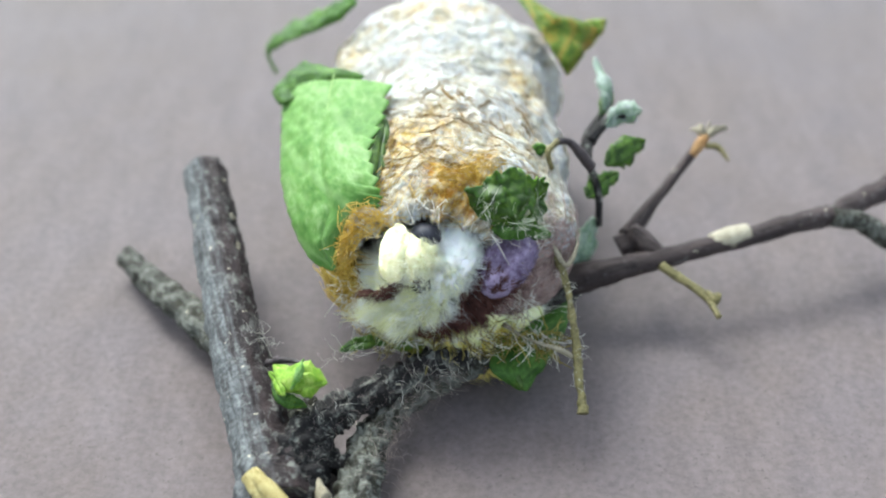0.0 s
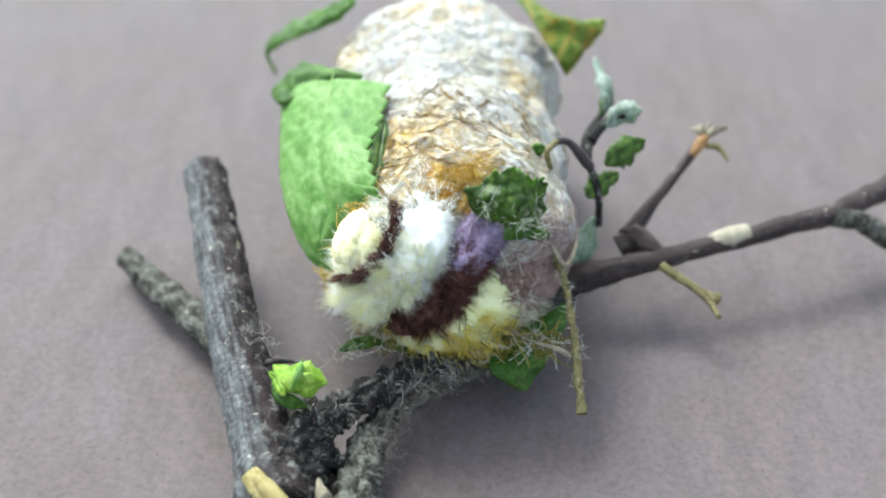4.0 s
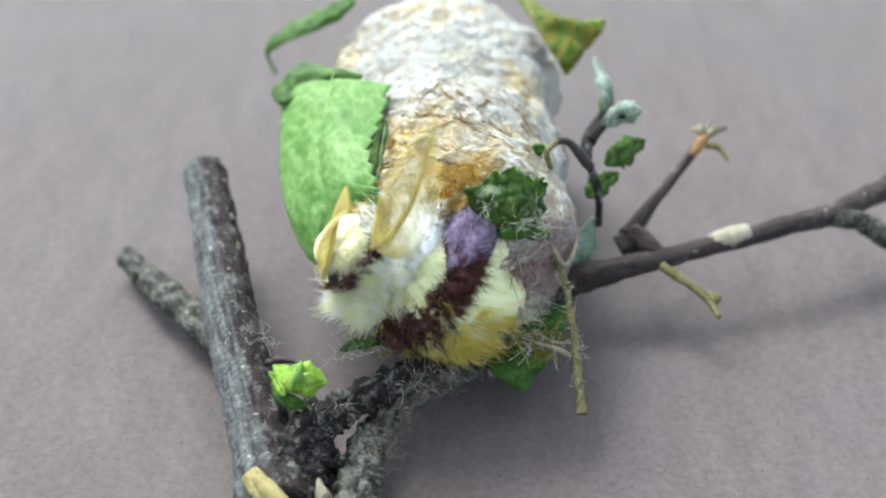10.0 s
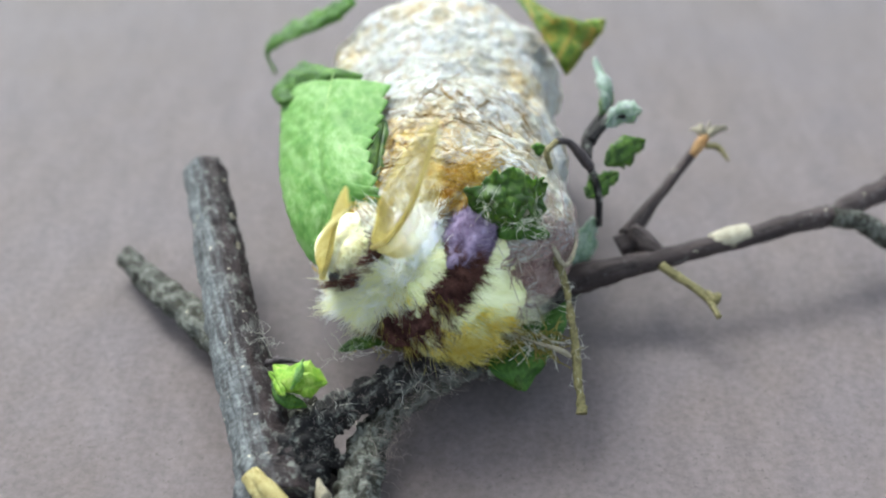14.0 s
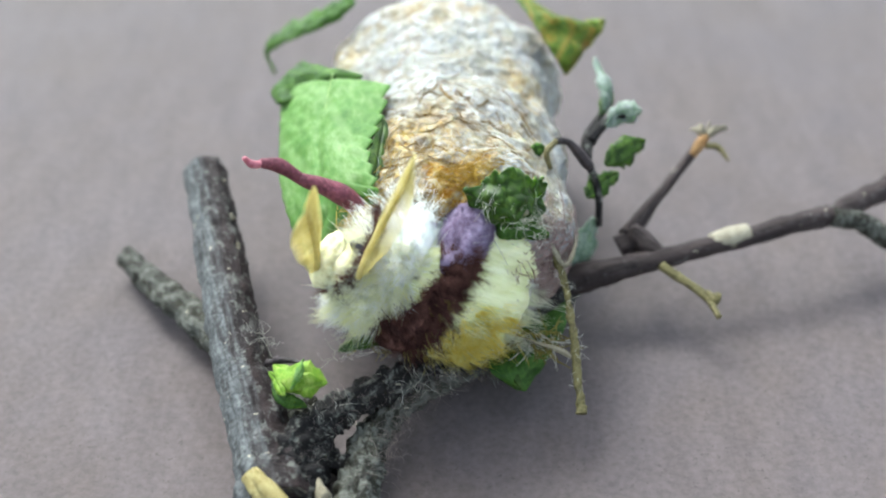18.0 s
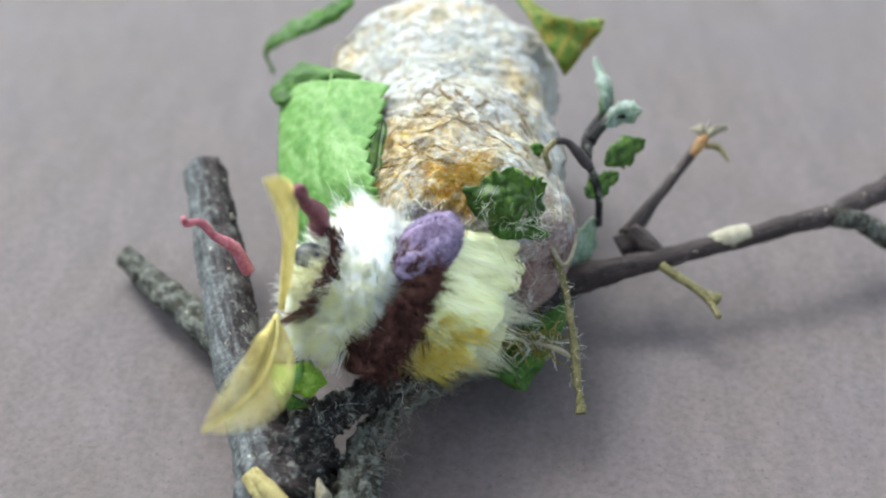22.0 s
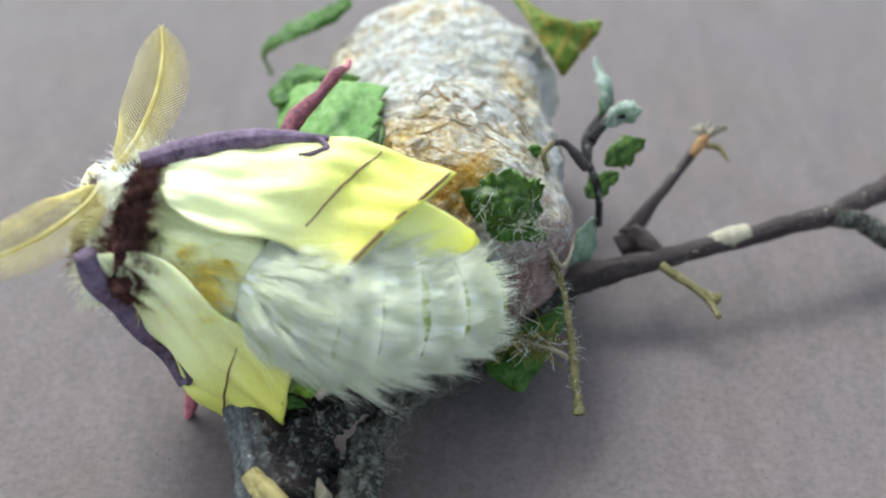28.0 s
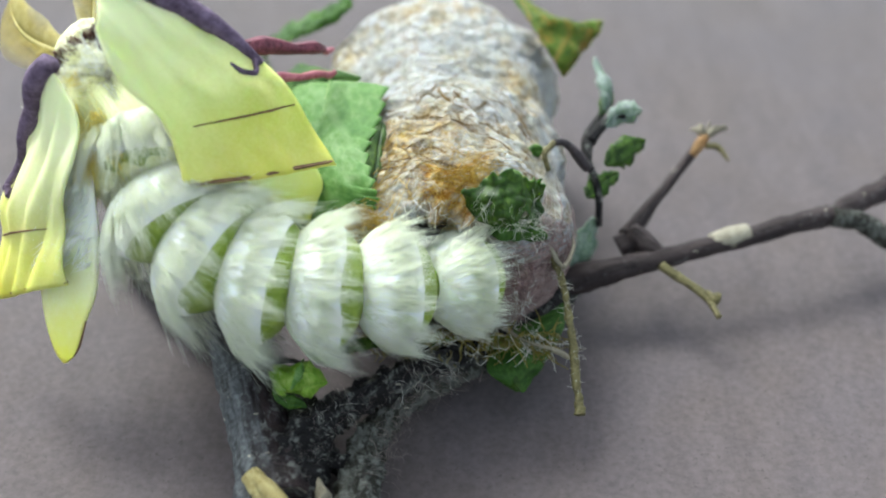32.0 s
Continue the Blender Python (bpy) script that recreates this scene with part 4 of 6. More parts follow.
def make_moth():
    rng = np.random.default_rng(3)
    p = {}

    def furry(key, name, c, r, skin, coats, label="", keep=None, rough=0.1):
        ob = solid(name, *ball(c, r, 18, rough, 3), skin, MOTH, label)
        for mat, count, length, width, lean, keep in coats:
            P, N = coat(c, r, count, rng, keep)
            f = solid("fur", *strands(P, N, length, width, rng, 0.4, 0.42, lean, 30), mat, ob)
            f["kind"] = "stuff"
        p[key] = ob
        return ob

    def low(u):
        return (u[:, 1] > -0.02) & (u[:, 0] > -0.28) & (u[:, 2] > -0.4)

    def bundle(x, a):
        """A soft bundle of folded wings: blunt behind, with long creases."""
        r = (1 - abs(x) ** (3.4 if x < 0 else 2.4)) ** 0.5
        k = 1 + 0.13 * abs(math.sin(3.0 * a + 1.1 * x + 0.5)) + 0.07 * abs(math.sin(7.3 * a - 2 * x)) + 0.06 * noise.noise(Vector((3 * x, 2 * math.cos(a), 2 * math.sin(a))))
        return (7.9 * x, 6.2 * r * k * math.cos(a), 5.2 * r * k * math.sin(a))

    V = [bundle(math.sin(0.5 * math.pi * (i / 20 - 1)) * 0.999, 2 * math.pi * j / 72) for i in range(41) for j in range(72)]
    F = [(i * 72 + j, i * 72 + (j + 1) % 72, (i + 1) * 72 + (j + 1) % 72, (i + 1) * 72 + j) for i in range(40) for j in range(72)]
    back = p["thorax"] = solid("thorax", V, F, PLEAT, MOTH, "cream folded wings with yellow fur")
    for mat, count, length, lean, keep in (
        (FUR_WHITE, 2200, 1.5, (-1.0, 0.0, 0), lambda u: u[:, 0] < -0.55),
        (FUR_YELLOW, 6000, 2.2, (-1.2, 0.2, 0), low),
        (FUR_LEMON, 900, 2.2, (-1.6, 0.2, 0), lambda u: (u[:, 0] > -0.2) & (abs(u[:, 1] - 0.2) < 0.4)),
    ):
        P, N = coat((0, 0, 0), (8.2, 6.4, 5.4), count, rng, keep)
        solid("fur", *strands(P, N, length, 0.04, rng, 0.4, 0.42, lean, 18), mat, back)["kind"] = "stuff"
    def pad(c, r, n, seed, label):
        """A soft, creased wing pad, its creases running to its tip."""
        V = []
        for i in range(n + 1):
            a = math.pi * i / n
            for j in range(2 * n):
                b = math.pi * j / n
                u = np.array([math.cos(a), math.sin(a) * math.cos(b), math.sin(a) * math.sin(b)])
                fold = abs(math.sin(4.2 * b + 1.6 * u[0] + seed + 1.2 * noise.noise(Vector(u * 2 + Vector((seed, 0, 0)))))) ** 0.6
                k = 0.92 + 0.12 * fold * math.sin(a) + 0.10 * noise.noise(Vector(u * 1.7) + Vector((0, seed, 0))) + 0.04 * noise.noise(Vector((u[0] * 3, u[1] * 9, u[2] * 9 + seed)))
                V.append(np.asarray(c) + k * u * np.asarray(r) * (1, 1 - 0.25 * u[0], 1))
        w = 2 * n
        F = [(i * w + j, i * w + (j + 1) % w, (i + 1) * w + (j + 1) % w, (i + 1) * w + j) for i in range(n) for j in range(w)]
        return solid("wing_pad", V, F, PLEAT, back, label)

    pad((-2.2, -4.7, 1.4), (6.4, 3.7, 3.4), 44, 1.0, "cream creased wing pad, still folded")
    pad((-4.2, 1.2, 1.1), (4.7, 4.4, 3.4), 40, 2.3, "pale creased wing pad, still folded")
    P, N = coat((-4.2, 1.2, 1.1), (4.7, 4.4, 3.4), 1500, rng, lambda u: (u[:, 2] > 0.1) & (u[:, 0] > -0.3))
    solid("fur", *strands(P, N, 2.6, 0.042, rng, 0.3, 0.3, (-2.8, 0.0, 0), 40), FUR_CREAM, back)["kind"] = "stuff"
    P, N = coat((-2.6, 2.0, 1.5), (5.0, 5.2, 4.2), 1500, rng, lambda u: (u[:, 2] > 0.0) & (u[:, 0] > 0.0) & (u[:, 1] > -0.3))
    solid("fur", *strands(P, N, 2.3, 0.042, rng, 0.35, 0.4, (-1.8, 0.3, 0), 26), FUR_YELLOW, back)["kind"] = "stuff"
    furry("collar", "collar", (0, 0, 0), (3.5, 6.9, 5.6), SKIN_WHITE, [(FUR_WHITE, 6000, 2.0, 0.036, (0.4, 0, 0), None), (FUR_CREAM, 3600, 2.1, 0.036, (0.5, 0.2, 0), lambda u: (u[:, 1] > -0.45) & (u[:, 2] > -0.3)), (FUR_LEMON, 1500, 2.2, 0.036, (0.3, 0.4, 0), lambda u: (u[:, 1] > -0.1) & (u[:, 2] > 0.0)), (FUR_WHITE, 2400, 2.6, 0.038, (-1.0, -0.2, 0), lambda u: (u[:, 0] < -0.2) & (u[:, 2] > 0) & (u[:, 1] < 0.4))], "thick cream-white fur collar")
    ring = [(3.2, 0.9 + 4.1 * math.sin(a), 0.4 + 3.9 * math.cos(a)) for a in np.linspace(-1.5, 1.3, 12)]
    neck = tube("neck_ruff", ring, [0.35, 0.5, 0.45, 0.5, 0.35], FUR_BROWN, p["collar"], "dark brown fur behind the head", n=40, sides=8, rough=0.3, seed=5)
    ang = rng.uniform(-1.5, 1.3, 2600)
    P = np.stack([3.3 + rng.normal(0, 0.35, 2600), 0.9 + 4.2 * np.sin(ang), 0.4 + 4.0 * np.cos(ang)], 1)
    N = np.stack([0.5 + 0 * ang, np.sin(ang), np.cos(ang)], 1)
    solid("fur", *strands(P, N, 1.15, 0.036, rng, 0.4, 0.4, (0.3, 0, 0), 12), FUR_BROWN, neck)["kind"] = "stuff"
    V, F, _ = tube_data([(0.0, -4.6, 3.6), (0.1, -3.0, 4.4), (0.2, 0, 5.0), (0.1, 5.0, 3.4), (-0.2, 6.8, -0.5)], [0.5, 0.8, 1.0, 1.3, 1.1], n=40, sides=12, rough=0.35, seed=3)
    band = p["band"] = solid("band", V, F, FUR_BROWN, MOTH, "maroon furry band across the shoulders")
    ang = rng.uniform(-0.85, 1.35, 9000)
    P = np.stack([rng.normal(0.0, 0.6, 9000) * (1.3 + 0.8 * np.sin(ang)), 6.4 * np.sin(ang), 5.4 * np.cos(ang)], 1)
    N = np.stack([np.zeros(9000), np.sin(ang), np.cos(ang)], 1)
    solid("fur", *strands(P, N, 1.6, 0.034, rng, 0.5, 0.5, (-0.6, 0, 0), 14), FUR_BROWN, band)["kind"] = "stuff"
    for key, y in (("shoulder_r", -1), ("shoulder_l", 1)):
        ob = p[key] = solid("shoulder_plate", *ball((0, 0, 0), (2.45, 4.3, 2.5), 24, 0.14, y), FUR_PURPLE, MOTH, "lavender velvety wing shoulder")
        P, N = coat((0, 0, 0), (2.45, 4.3, 2.5), 5200, rng)
        solid("fur", *strands(P, N, 0.5, 0.024, rng, 0.3, 0.2, (0, 1.4, 0), 3), FUR_PURPLE, ob)["kind"] = "stuff"
        P, N = coat((0, 0, 0), (2.45, 4.3, 2.5), 1500, rng, lambda u: u[:, 1] < -0.5)
        solid("brown_fur", *strands(P, N, 0.8, 0.032, rng, 0.4, 0.4, (0, 1.2, 0)), FUR_BROWN, ob)["kind"] = "stuff"
    head = furry("head", "head", (0, 0, 0), (2.2, 2.4, 2.2), FACE, [(FUR_BROWN, 700, 0.5, 0.035, (-0.4, 0, 0), lambda u: (u[:, 0] < -0.1) & (u[:, 0] > -0.6) & (u[:, 2] < 0.5)), (FUR_CREAM, 700, 0.8, 0.035, (-0.4, 0, 0), lambda u: (u[:, 0] < -0.35)), (FUR_CREAM, 900, 0.7, 0.035, (0.6, 0.3, 0), lambda u: (u[:, 0] > -0.2) & (u[:, 1] > -0.3)), (FUR_CREAM, 420, 0.9, 0.035, (-0.3, 0.6, 0), lambda u: (u[:, 1] > 0.3) & (u[:, 2] > -0.2))], "small cream furry head with brown cheeks")
    solid("face_plate", *ball((1.2, -0.1, 1.5), (1.5, 2.8, 1.25), 24, 0.12, 5, 1.2), FACE, head, "cream face plate")
    for x, y, z in ((-0.9, -2.2, -0.1), (-0.2, 2.3, -1.4)):
        solid("eye", *ball((x, y, z), (1.5, 1.2, 1.45), 16, 0.06), EYE_DARK, head, "dark round eye")

    def antenna(side):
        S = [(0, 0, 0), (3.5, side * 0.7, 0.3), (9, side * 0.6, 0.8), (14, -side * 0.5, 0.8), (18.5, -side * 2.2, 0.3)]
        ob = tube("antenna", S, [0.32, 0.32, 0.27, 0.2, 0.08], FEELER, MOTH, "feathery straw-yellow antenna", n=40, sides=8)
        L = smooth_line(S, 66)
        T = np.gradient(L, axis=0)
        for sgn in (-1, 1):
            out = []
            for i in range(3, 66):
                u = i / 65
                w = 3.35 * max(0.05, math.sin(math.pi * u**0.75)) ** 0.8
                t = unit(T[i])
                b = np.cross((0, 0, 1), t) * sgn
                d = unit(b + 0.6 * t + (0, 0, 0.2))
                q = L[i] + d * w
                out.append(tube_data([L[i], L[i] + d * w * 0.5 + (0, 0, 0.12 * w), q + t * 0.25 * w], [0.075, 0.06, 0.025], n=5, sides=4)[:2])
            f = solid("fringe", *join(out), FEELER, ob)
            f["kind"] = "stuff"
        return ob

    p["antenna_r"], p["antenna_l"] = antenna(-1), antenna(1)

    def forewing(side, name="forewing"):
        n = 44

        def costa(u):
            return np.array((2.0 - 27 * u, side * (0.6 + 6.9 * math.sin(math.pi * (0.04 + 0.70 * u)) ** 0.8), 0.0))

        def rear(u):
            return np.array((-1.0 - 15.5 * u, side * (-1.6 - 3.4 * u - 0.8 * math.sin(u * 7)), 0.0))

        def f(u, v):
            a, b = costa(u), rear(u)
            q = a * (1 - v) + b * v
            e = q[1] * side
            z = -0.028 * e * abs(e) * (e > 0) - 0.02 * e * e * (e < 0) + 1.5 * noise.noise(Vector(q / 6 + side)) + 0.7 * noise.noise(Vector((q[0] / 7, q[1] / 1.5, side))) + 0.18 * noise.noise(Vector((q[0] / 3, q[1] / 0.6, side)))
            z += 0.28 * math.sin(v * 20 + u * 3) * u * (1 - u) - 1.6 * max(0, u - 0.82) * 4 * max(0, v - 0.4)
            return np.array((q[0], q[1], z))

        V, F = sheet_data(f, n, 26, 0.3)
        ob = solid(name, V, F, WING, MOTH, "soft yellow unexpanded forewing")
        tube("costa", [f(u, 0.02) + (0.2, 0, 0.1) for u in (0, 0.1, 0.22, 0.34, 0.46, 0.58)], [1.0, 1.15, 1.1, 0.95, 0.75, 0.35], COSTA, ob, "purple leading edge", n=36, sides=12, rough=0.12, seed=4)
        tube("eyespot", [f(0.55, 0.04) + (0, 0, 0.3), f(0.59, 0.13) + (0, 0, 0.25), f(0.56, 0.22) + (0, 0, 0.2), f(0.51, 0.23) + (0, 0, 0.2)], [0.5, 0.4, 0.35, 0.15], COSTA, ob, "dark hooked eye mark", n=16, sides=8, flat=0.6)
        tube("wing_line", [f(0.76 - 0.06 * v, v) + (0, 0, 0.2) for v in np.linspace(0.04, 0.82, 14)], [0.07, 0.12, 0.10, 0.05], LINE, ob, n=24, sides=6, rough=0.3)
        tube("hem", [f(0.985, v) for v in (0, 0.3, 0.6, 1.0)], [0.16, 0.2, 0.2, 0.16], LINE, ob, "brownish hem", n=20, sides=6, rough=0.2)
        return ob

    def hindwing(side):
        def f(u, v):
            w = 3.9 * math.sin(math.pi * (0.16 + 0.66 * u)) ** 0.9 * math.sqrt(max(0.0, 1 - max(0, (u - 0.45) / 0.55) ** 2)) + 0.1
            e = 2 * v - 1
            q = np.array((-21 * u, side * (w * e), 0.0))
            q[2] = -0.05 * q[1] ** 2 + 0.4 * noise.noise(Vector(q / 4 + 5 * side)) - 0.006 * q[0] ** 2
            return q

        V, F = sheet_data(f, 34, 16, 0.3)
        ob = solid("hindwing", V, F, WING_PALE, MOTH, "pale downy hindwing with a yellow tip")
        tube("hem", [f(u, v) for u, v in ((0.8, 0), (0.93, 0), (0.985, 0.5), (0.93, 1), (0.8, 1))], [0.1, 0.16, 0.16, 0.16, 0.1], LINE, ob, n=20, sides=6)
        P = np.array([f(rng.uniform(0, 0.55), rng.uniform(0.05, 0.95)) for _ in range(700)])
        solid("down", *strands(P, np.tile((0, 0, 1.0), (700, 1)), 1.6, 0.05, rng, 0.3, 0.4, (-1.2, 0, 0)), FUR_WHITE, ob)["kind"] = "stuff"
        return ob

    for key, side in (("r", -1), ("l", 1)):
        p["fore_" + key], p["hind_" + key] = forewing(side), hindwing(side)

    p["segments"] = []
    for k, r in enumerate((5.2, 5.9, 6.3, 6.4, 6.2, 5.6, 4.6)):
        V, F = ball((0, 0, 0), (3.9, r * 0.95, r * 0.95), 16, 0.05, k, 4)
        ob = solid("abdomen_segment", V, F, SKIN, MOTH, "green ring with white fur")
        prof = [(x, r * 0.95 * math.sqrt(1 - (x / 3.95) ** 2) + 0.12 + 0.25 * math.sin(math.pi * (x + 1.2) / 4.7)) for x in np.linspace(-1.6, 3.5, 9)]
        RV = [(x, q * math.cos(a), q * math.sin(a)) for x, q in prof for a in np.linspace(0, 2 * math.pi, 40, endpoint=False)]
        RF = [(i * 40 + j, i * 40 + (j + 1) % 40, (i + 1) * 40 + (j + 1) % 40, (i + 1) * 40 + j) for i in range(8) for j in range(40)]
        RF += [tuple(range(39, -1, -1)), tuple(range(8 * 40, 9 * 40))]
        solid("down_ring", RV, RF, SKIN_WHITE, ob)
        for count, x0, x1, mat, ln in ((3800, -0.2, 3.4, FUR_MINT, (4.0, 4.0, 3.8, 3.3, 2.8, 2.5, 2.3)[k]), (300, 0.2, 1.4, FUR_CREAM, 1.6)):
            x = rng.uniform(x0, x1, count)
            a = rng.uniform(0, 2 * math.pi, count)
            rr = r * 0.95 * np.sqrt(1 - (x / 3.95) ** 2) + 0.12 + 0.25 * np.sin(np.pi * (x + 0.1) / 3.6)
            P = np.stack([x, rr * np.cos(a), rr * np.sin(a)], 1)
            N = np.stack([x * 0.0, np.cos(a), np.sin(a)], 1)
            solid("fur", *strands(P, N, ln, 0.03, rng, 0.28, 0.26, (-1.5, 0, 0), 26), mat, ob)["kind"] = "stuff"
        p["segments"].append(ob)

    def leg(length, dark):
        a = LEG_DARK if dark else LEG
        k = 1.15 if dark else length / 14
        ob = tube("leg", [(0, 0, 0), (length * 0.3, 0.3, 0.8), (length * 0.6, 0, 0.6)], [0.9 * k, 0.85 * k, 0.5 * k], a, MOTH, "jointed pink leg", n=20, sides=10, rough=0.1)
        tube("shin", [(length * 0.58, 0, 0.6), (length * 0.75, -0.1, 0.9), (length * 0.88, 0, 0.4)], [0.5 * k, 0.6 * k, 0.4 * k], a, ob, n=14, sides=8, rough=0.1)
        foot = tube("foot", [(length * 0.86, 0, 0.4), (length * 0.93, 0, 0.0), (length, 0.2, 0.2)], [0.35, 0.4, 0.22], LEG, ob, n=12, sides=8, rough=0.15)
        return ob

    p["legs"] = [leg(14, True), leg(10, False), leg(11, False), leg(9, True), leg(8, False)]
    return p


PARTS = make_moth()


# ---- what moves ----
def aim(place, along, up):
    """A pose in the moth's space, in mm: local x runs along, local z leans to up."""
    x = Vector(along).normalized()
    z = Vector(up)
    z = (z - x * z.dot(x)).normalized()
    y = z.cross(x)
    m = Matrix((x, y, z)).transposed().to_4x4()
    m.translation = Vector(place) * MM
    return m


def between(rows, t):
    """The pose at t, between the rows around it."""
    if t <= rows[0][0]:
        return rows[0][1]
    for (a, m), (b, n) in zip(rows, rows[1:]):
        if t <= b:
            return m.lerp(n, (t - a) / (b - a))
    return rows[-1][1]


def motions():
    # the shoulders: seconds, place, way of the head, way of the back
    body = [(t, aim(p, h, d)) for t, p, h, d in (
        (0.0, (1.7, -2.3, -0.2), (-0.66, 0.48, 0.58), (0.3, -0.55, 0.77)),
        (1.0, (1.3, -1.8, 0.4), (-0.66, 0.48, 0.58), (0.3, -0.55, 0.77)),
        (2.0, (0.5, -1.0, 1.2), (-0.68, 0.48, 0.55), (0.3, -0.54, 0.78)),
        (3.0, (0.1, -1.0, 1.9), (-0.70, 0.47, 0.53), (0.3, -0.53, 0.79)),
        (3.5, (-0.3, -1.0, 2.0), (-0.70, 0.47, 0.53), (0.3, -0.53, 0.79)),
        (4.5, (-1.4, -1.3, 2.0), (-0.73, 0.46, 0.5), (0.3, -0.5, 0.8)),
        (5.5, (-1.9, -1.6, 2.0), (-0.75, 0.45, 0.48), (0.3, -0.5, 0.8)),
        (6.0, (-1.8, -1.7, 2.0), (-0.75, 0.45, 0.48), (0.3, -0.5, 0.8)),
        (9.0, (-1.5, -1.6, 2.0), (-0.75, 0.45, 0.48), (0.3, -0.5, 0.8)),
        (13.0, (-1.5, -1.5, 2.0), (-0.75, 0.45, 0.48), (0.3, -0.5, 0.8)),
        (14.5, (-1.5, -1.5, 2.0), (-0.75, 0.45, 0.48), (0.3, -0.5, 0.8)),
        (16.5, (-1.4, -1.4, 2.5), (-0.76, 0.47, 0.45), (0.3, -0.45, 0.83)),
        (17.0, (-1.8, -1.7, 3.0), (-0.76, 0.47, 0.45), (0.3, -0.45, 0.83)),
        (18.0, (-1.8, -2.1, 3.0), (-0.76, 0.47, 0.42), (0.3, -0.4, 0.85)),
        (19.0, (-4.2, -3.6, 5.0), (-0.8, 0.44, 0.42), (0.3, -0.3, 0.9)),
        (20.0, (-5.2, -3.9, 6.0), (-0.8, 0.42, 0.4), (0.3, -0.25, 0.92)),
        (21.0, (-5.2, -3.9, 6.0), (-0.8, 0.42, 0.4), (0.3, -0.25, 0.92)),
        (21.5, (-4.4, -4.6, 6.0), (-0.78, 0.42, 0.42), (0.3, -0.25, 0.92)),
        (22.0, (-5.2, -4.1, 6.0), (-0.8, 0.42, 0.4), (0.3, -0.25, 0.92)),
        (22.5, (-8.6, -3.6, 7.0), (-0.8, 0.45, 0.35), (0.28, -0.2, 0.93)),
        (23.0, (-9.5, -3.7, 7.0), (-0.8, 0.45, 0.35), (0.28, -0.2, 0.93)),
        (24.0, (-10.2, -3.5, 7.0), (-0.8, 0.45, 0.35), (0.28, -0.2, 0.93)),
        (25.0, (-10.8, -4.0, 7.0), (-0.8, 0.45, 0.35), (0.28, -0.2, 0.93)),
        (25.5, (-14.1, -2.5, 8.0), (-0.82, 0.45, 0.3), (0.25, -0.15, 0.95)),
        (26.5, (-16.6, -3.0, 8.5), (-0.86, 0.38, 0.26), (0.2, -0.1, 0.97)),
        (27.5, (-19.6, -5.0, 9.0), (-0.88, 0.36, 0.22), (0.2, -0.15, 0.96)),
        (28.0, (-27.0, 2.3, 10.0), (-0.96, 0.24, 0.0), (0.05, 0.1, 1.0)),
        (29.0, (-27.8, 2.1, 10.0), (-0.96, 0.22, 0.0), (0.05, 0.1, 1.0)),
        (29.5, (-33.3, 5.9, 9.0), (-0.9, 0.42, -0.1), (-0.1, 0.1, 1.0)),
        (30.0, (-34.4, 6.9, 9.0), (-0.88, 0.46, -0.1), (-0.1, 0.1, 1.0)),
        (31.0, (-34.4, 6.4, 9.0), (-0.88, 0.46, -0.1), (-0.1, 0.1, 1.0)),
        (31.5, (-33.8, 8.2, 9.0), (-0.8, 0.6, -0.1), (-0.1, 0.1, 1.0)),
        (32.0, (-31.0, 15.7, 8.0), (-0.55, 0.83, -0.1), (-0.1, 0.0, 1.0)),
    )]

    def ride(part, rows):
        """Carries a part with the shoulders by poses in their space."""
        walk(part, [(t, m @ between(rows, t)) for t, m in body])

    walk(PARTS["thorax"], [(t, aim(a, b, c)) for t, a, b, c in (
        (0.0, (2.6, -5.0, -5.0), (-0.7, 0.15, 0.7), (0.5, -0.3, 0.8)),
        (2.0, (1.4, -4.2, -3.4), (-0.7, 0.15, 0.7), (0.5, -0.3, 0.8)),
        (3.5, (1.0, -3.8, -2.6), (-0.7, 0.15, 0.7), (0.5, -0.3, 0.8)),
        (5.5, (0.5, -3.2, 1.0), (-0.7, 0.15, 0.7), (0.5, -0.3, 0.8)),
        (14.5, (0.6, -3.2, 1.0), (-0.7, 0.15, 0.7), (0.5, -0.3, 0.8)),
        (18.0, (0.8, -3.2, 1.8), (-0.72, 0.2, 0.65), (0.48, -0.28, 0.82)),
        (20.0, (-1.6, -4.0, 3.0), (-0.8, 0.28, 0.5), (0.35, -0.22, 0.9)),
        (22.0, (-1.7, -4.1, 3.2), (-0.8, 0.28, 0.5), (0.35, -0.22, 0.9)),
        (22.5, (-3.2, -3.9, 4.8), (-0.85, 0.3, 0.4), (0.28, -0.2, 0.93)),
        (24.0, (-3.4, -3.9, 5.2), (-0.85, 0.3, 0.4), (0.28, -0.2, 0.93)),
        (25.0, (-3.7, -4.2, 5.2), (-0.85, 0.3, 0.4), (0.28, -0.2, 0.93)),
        (25.5, (-7.2, -3.6, 5.2), (-0.85, 0.3, 0.3), (0.25, -0.15, 0.95)),
        (27.5, (-14.9, -6.3, 7.0), (-0.88, 0.36, 0.2), (0.2, -0.15, 0.96)),
        (28.0, (-22.0, 0.0, 8.0), (-0.96, 0.24, 0.0), (0.05, 0.1, 1.0)),
        (29.0, (-22.8, -0.2, 8.0), (-0.96, 0.22, 0.0), (0.05, 0.1, 1.0)),
        (29.5, (-29.8, 3.8, 4.5), (-0.9, 0.42, -0.1), (-0.1, 0.1, 1.0)),
        (31.0, (-30.9, 4.7, 4.5), (-0.88, 0.46, -0.1), (-0.1, 0.1, 1.0)),
        (32.0, (-29.4, 12.0, 3.5), (-0.55, 0.83, -0.1), (-0.1, 0.0, 1.0)),
    )])
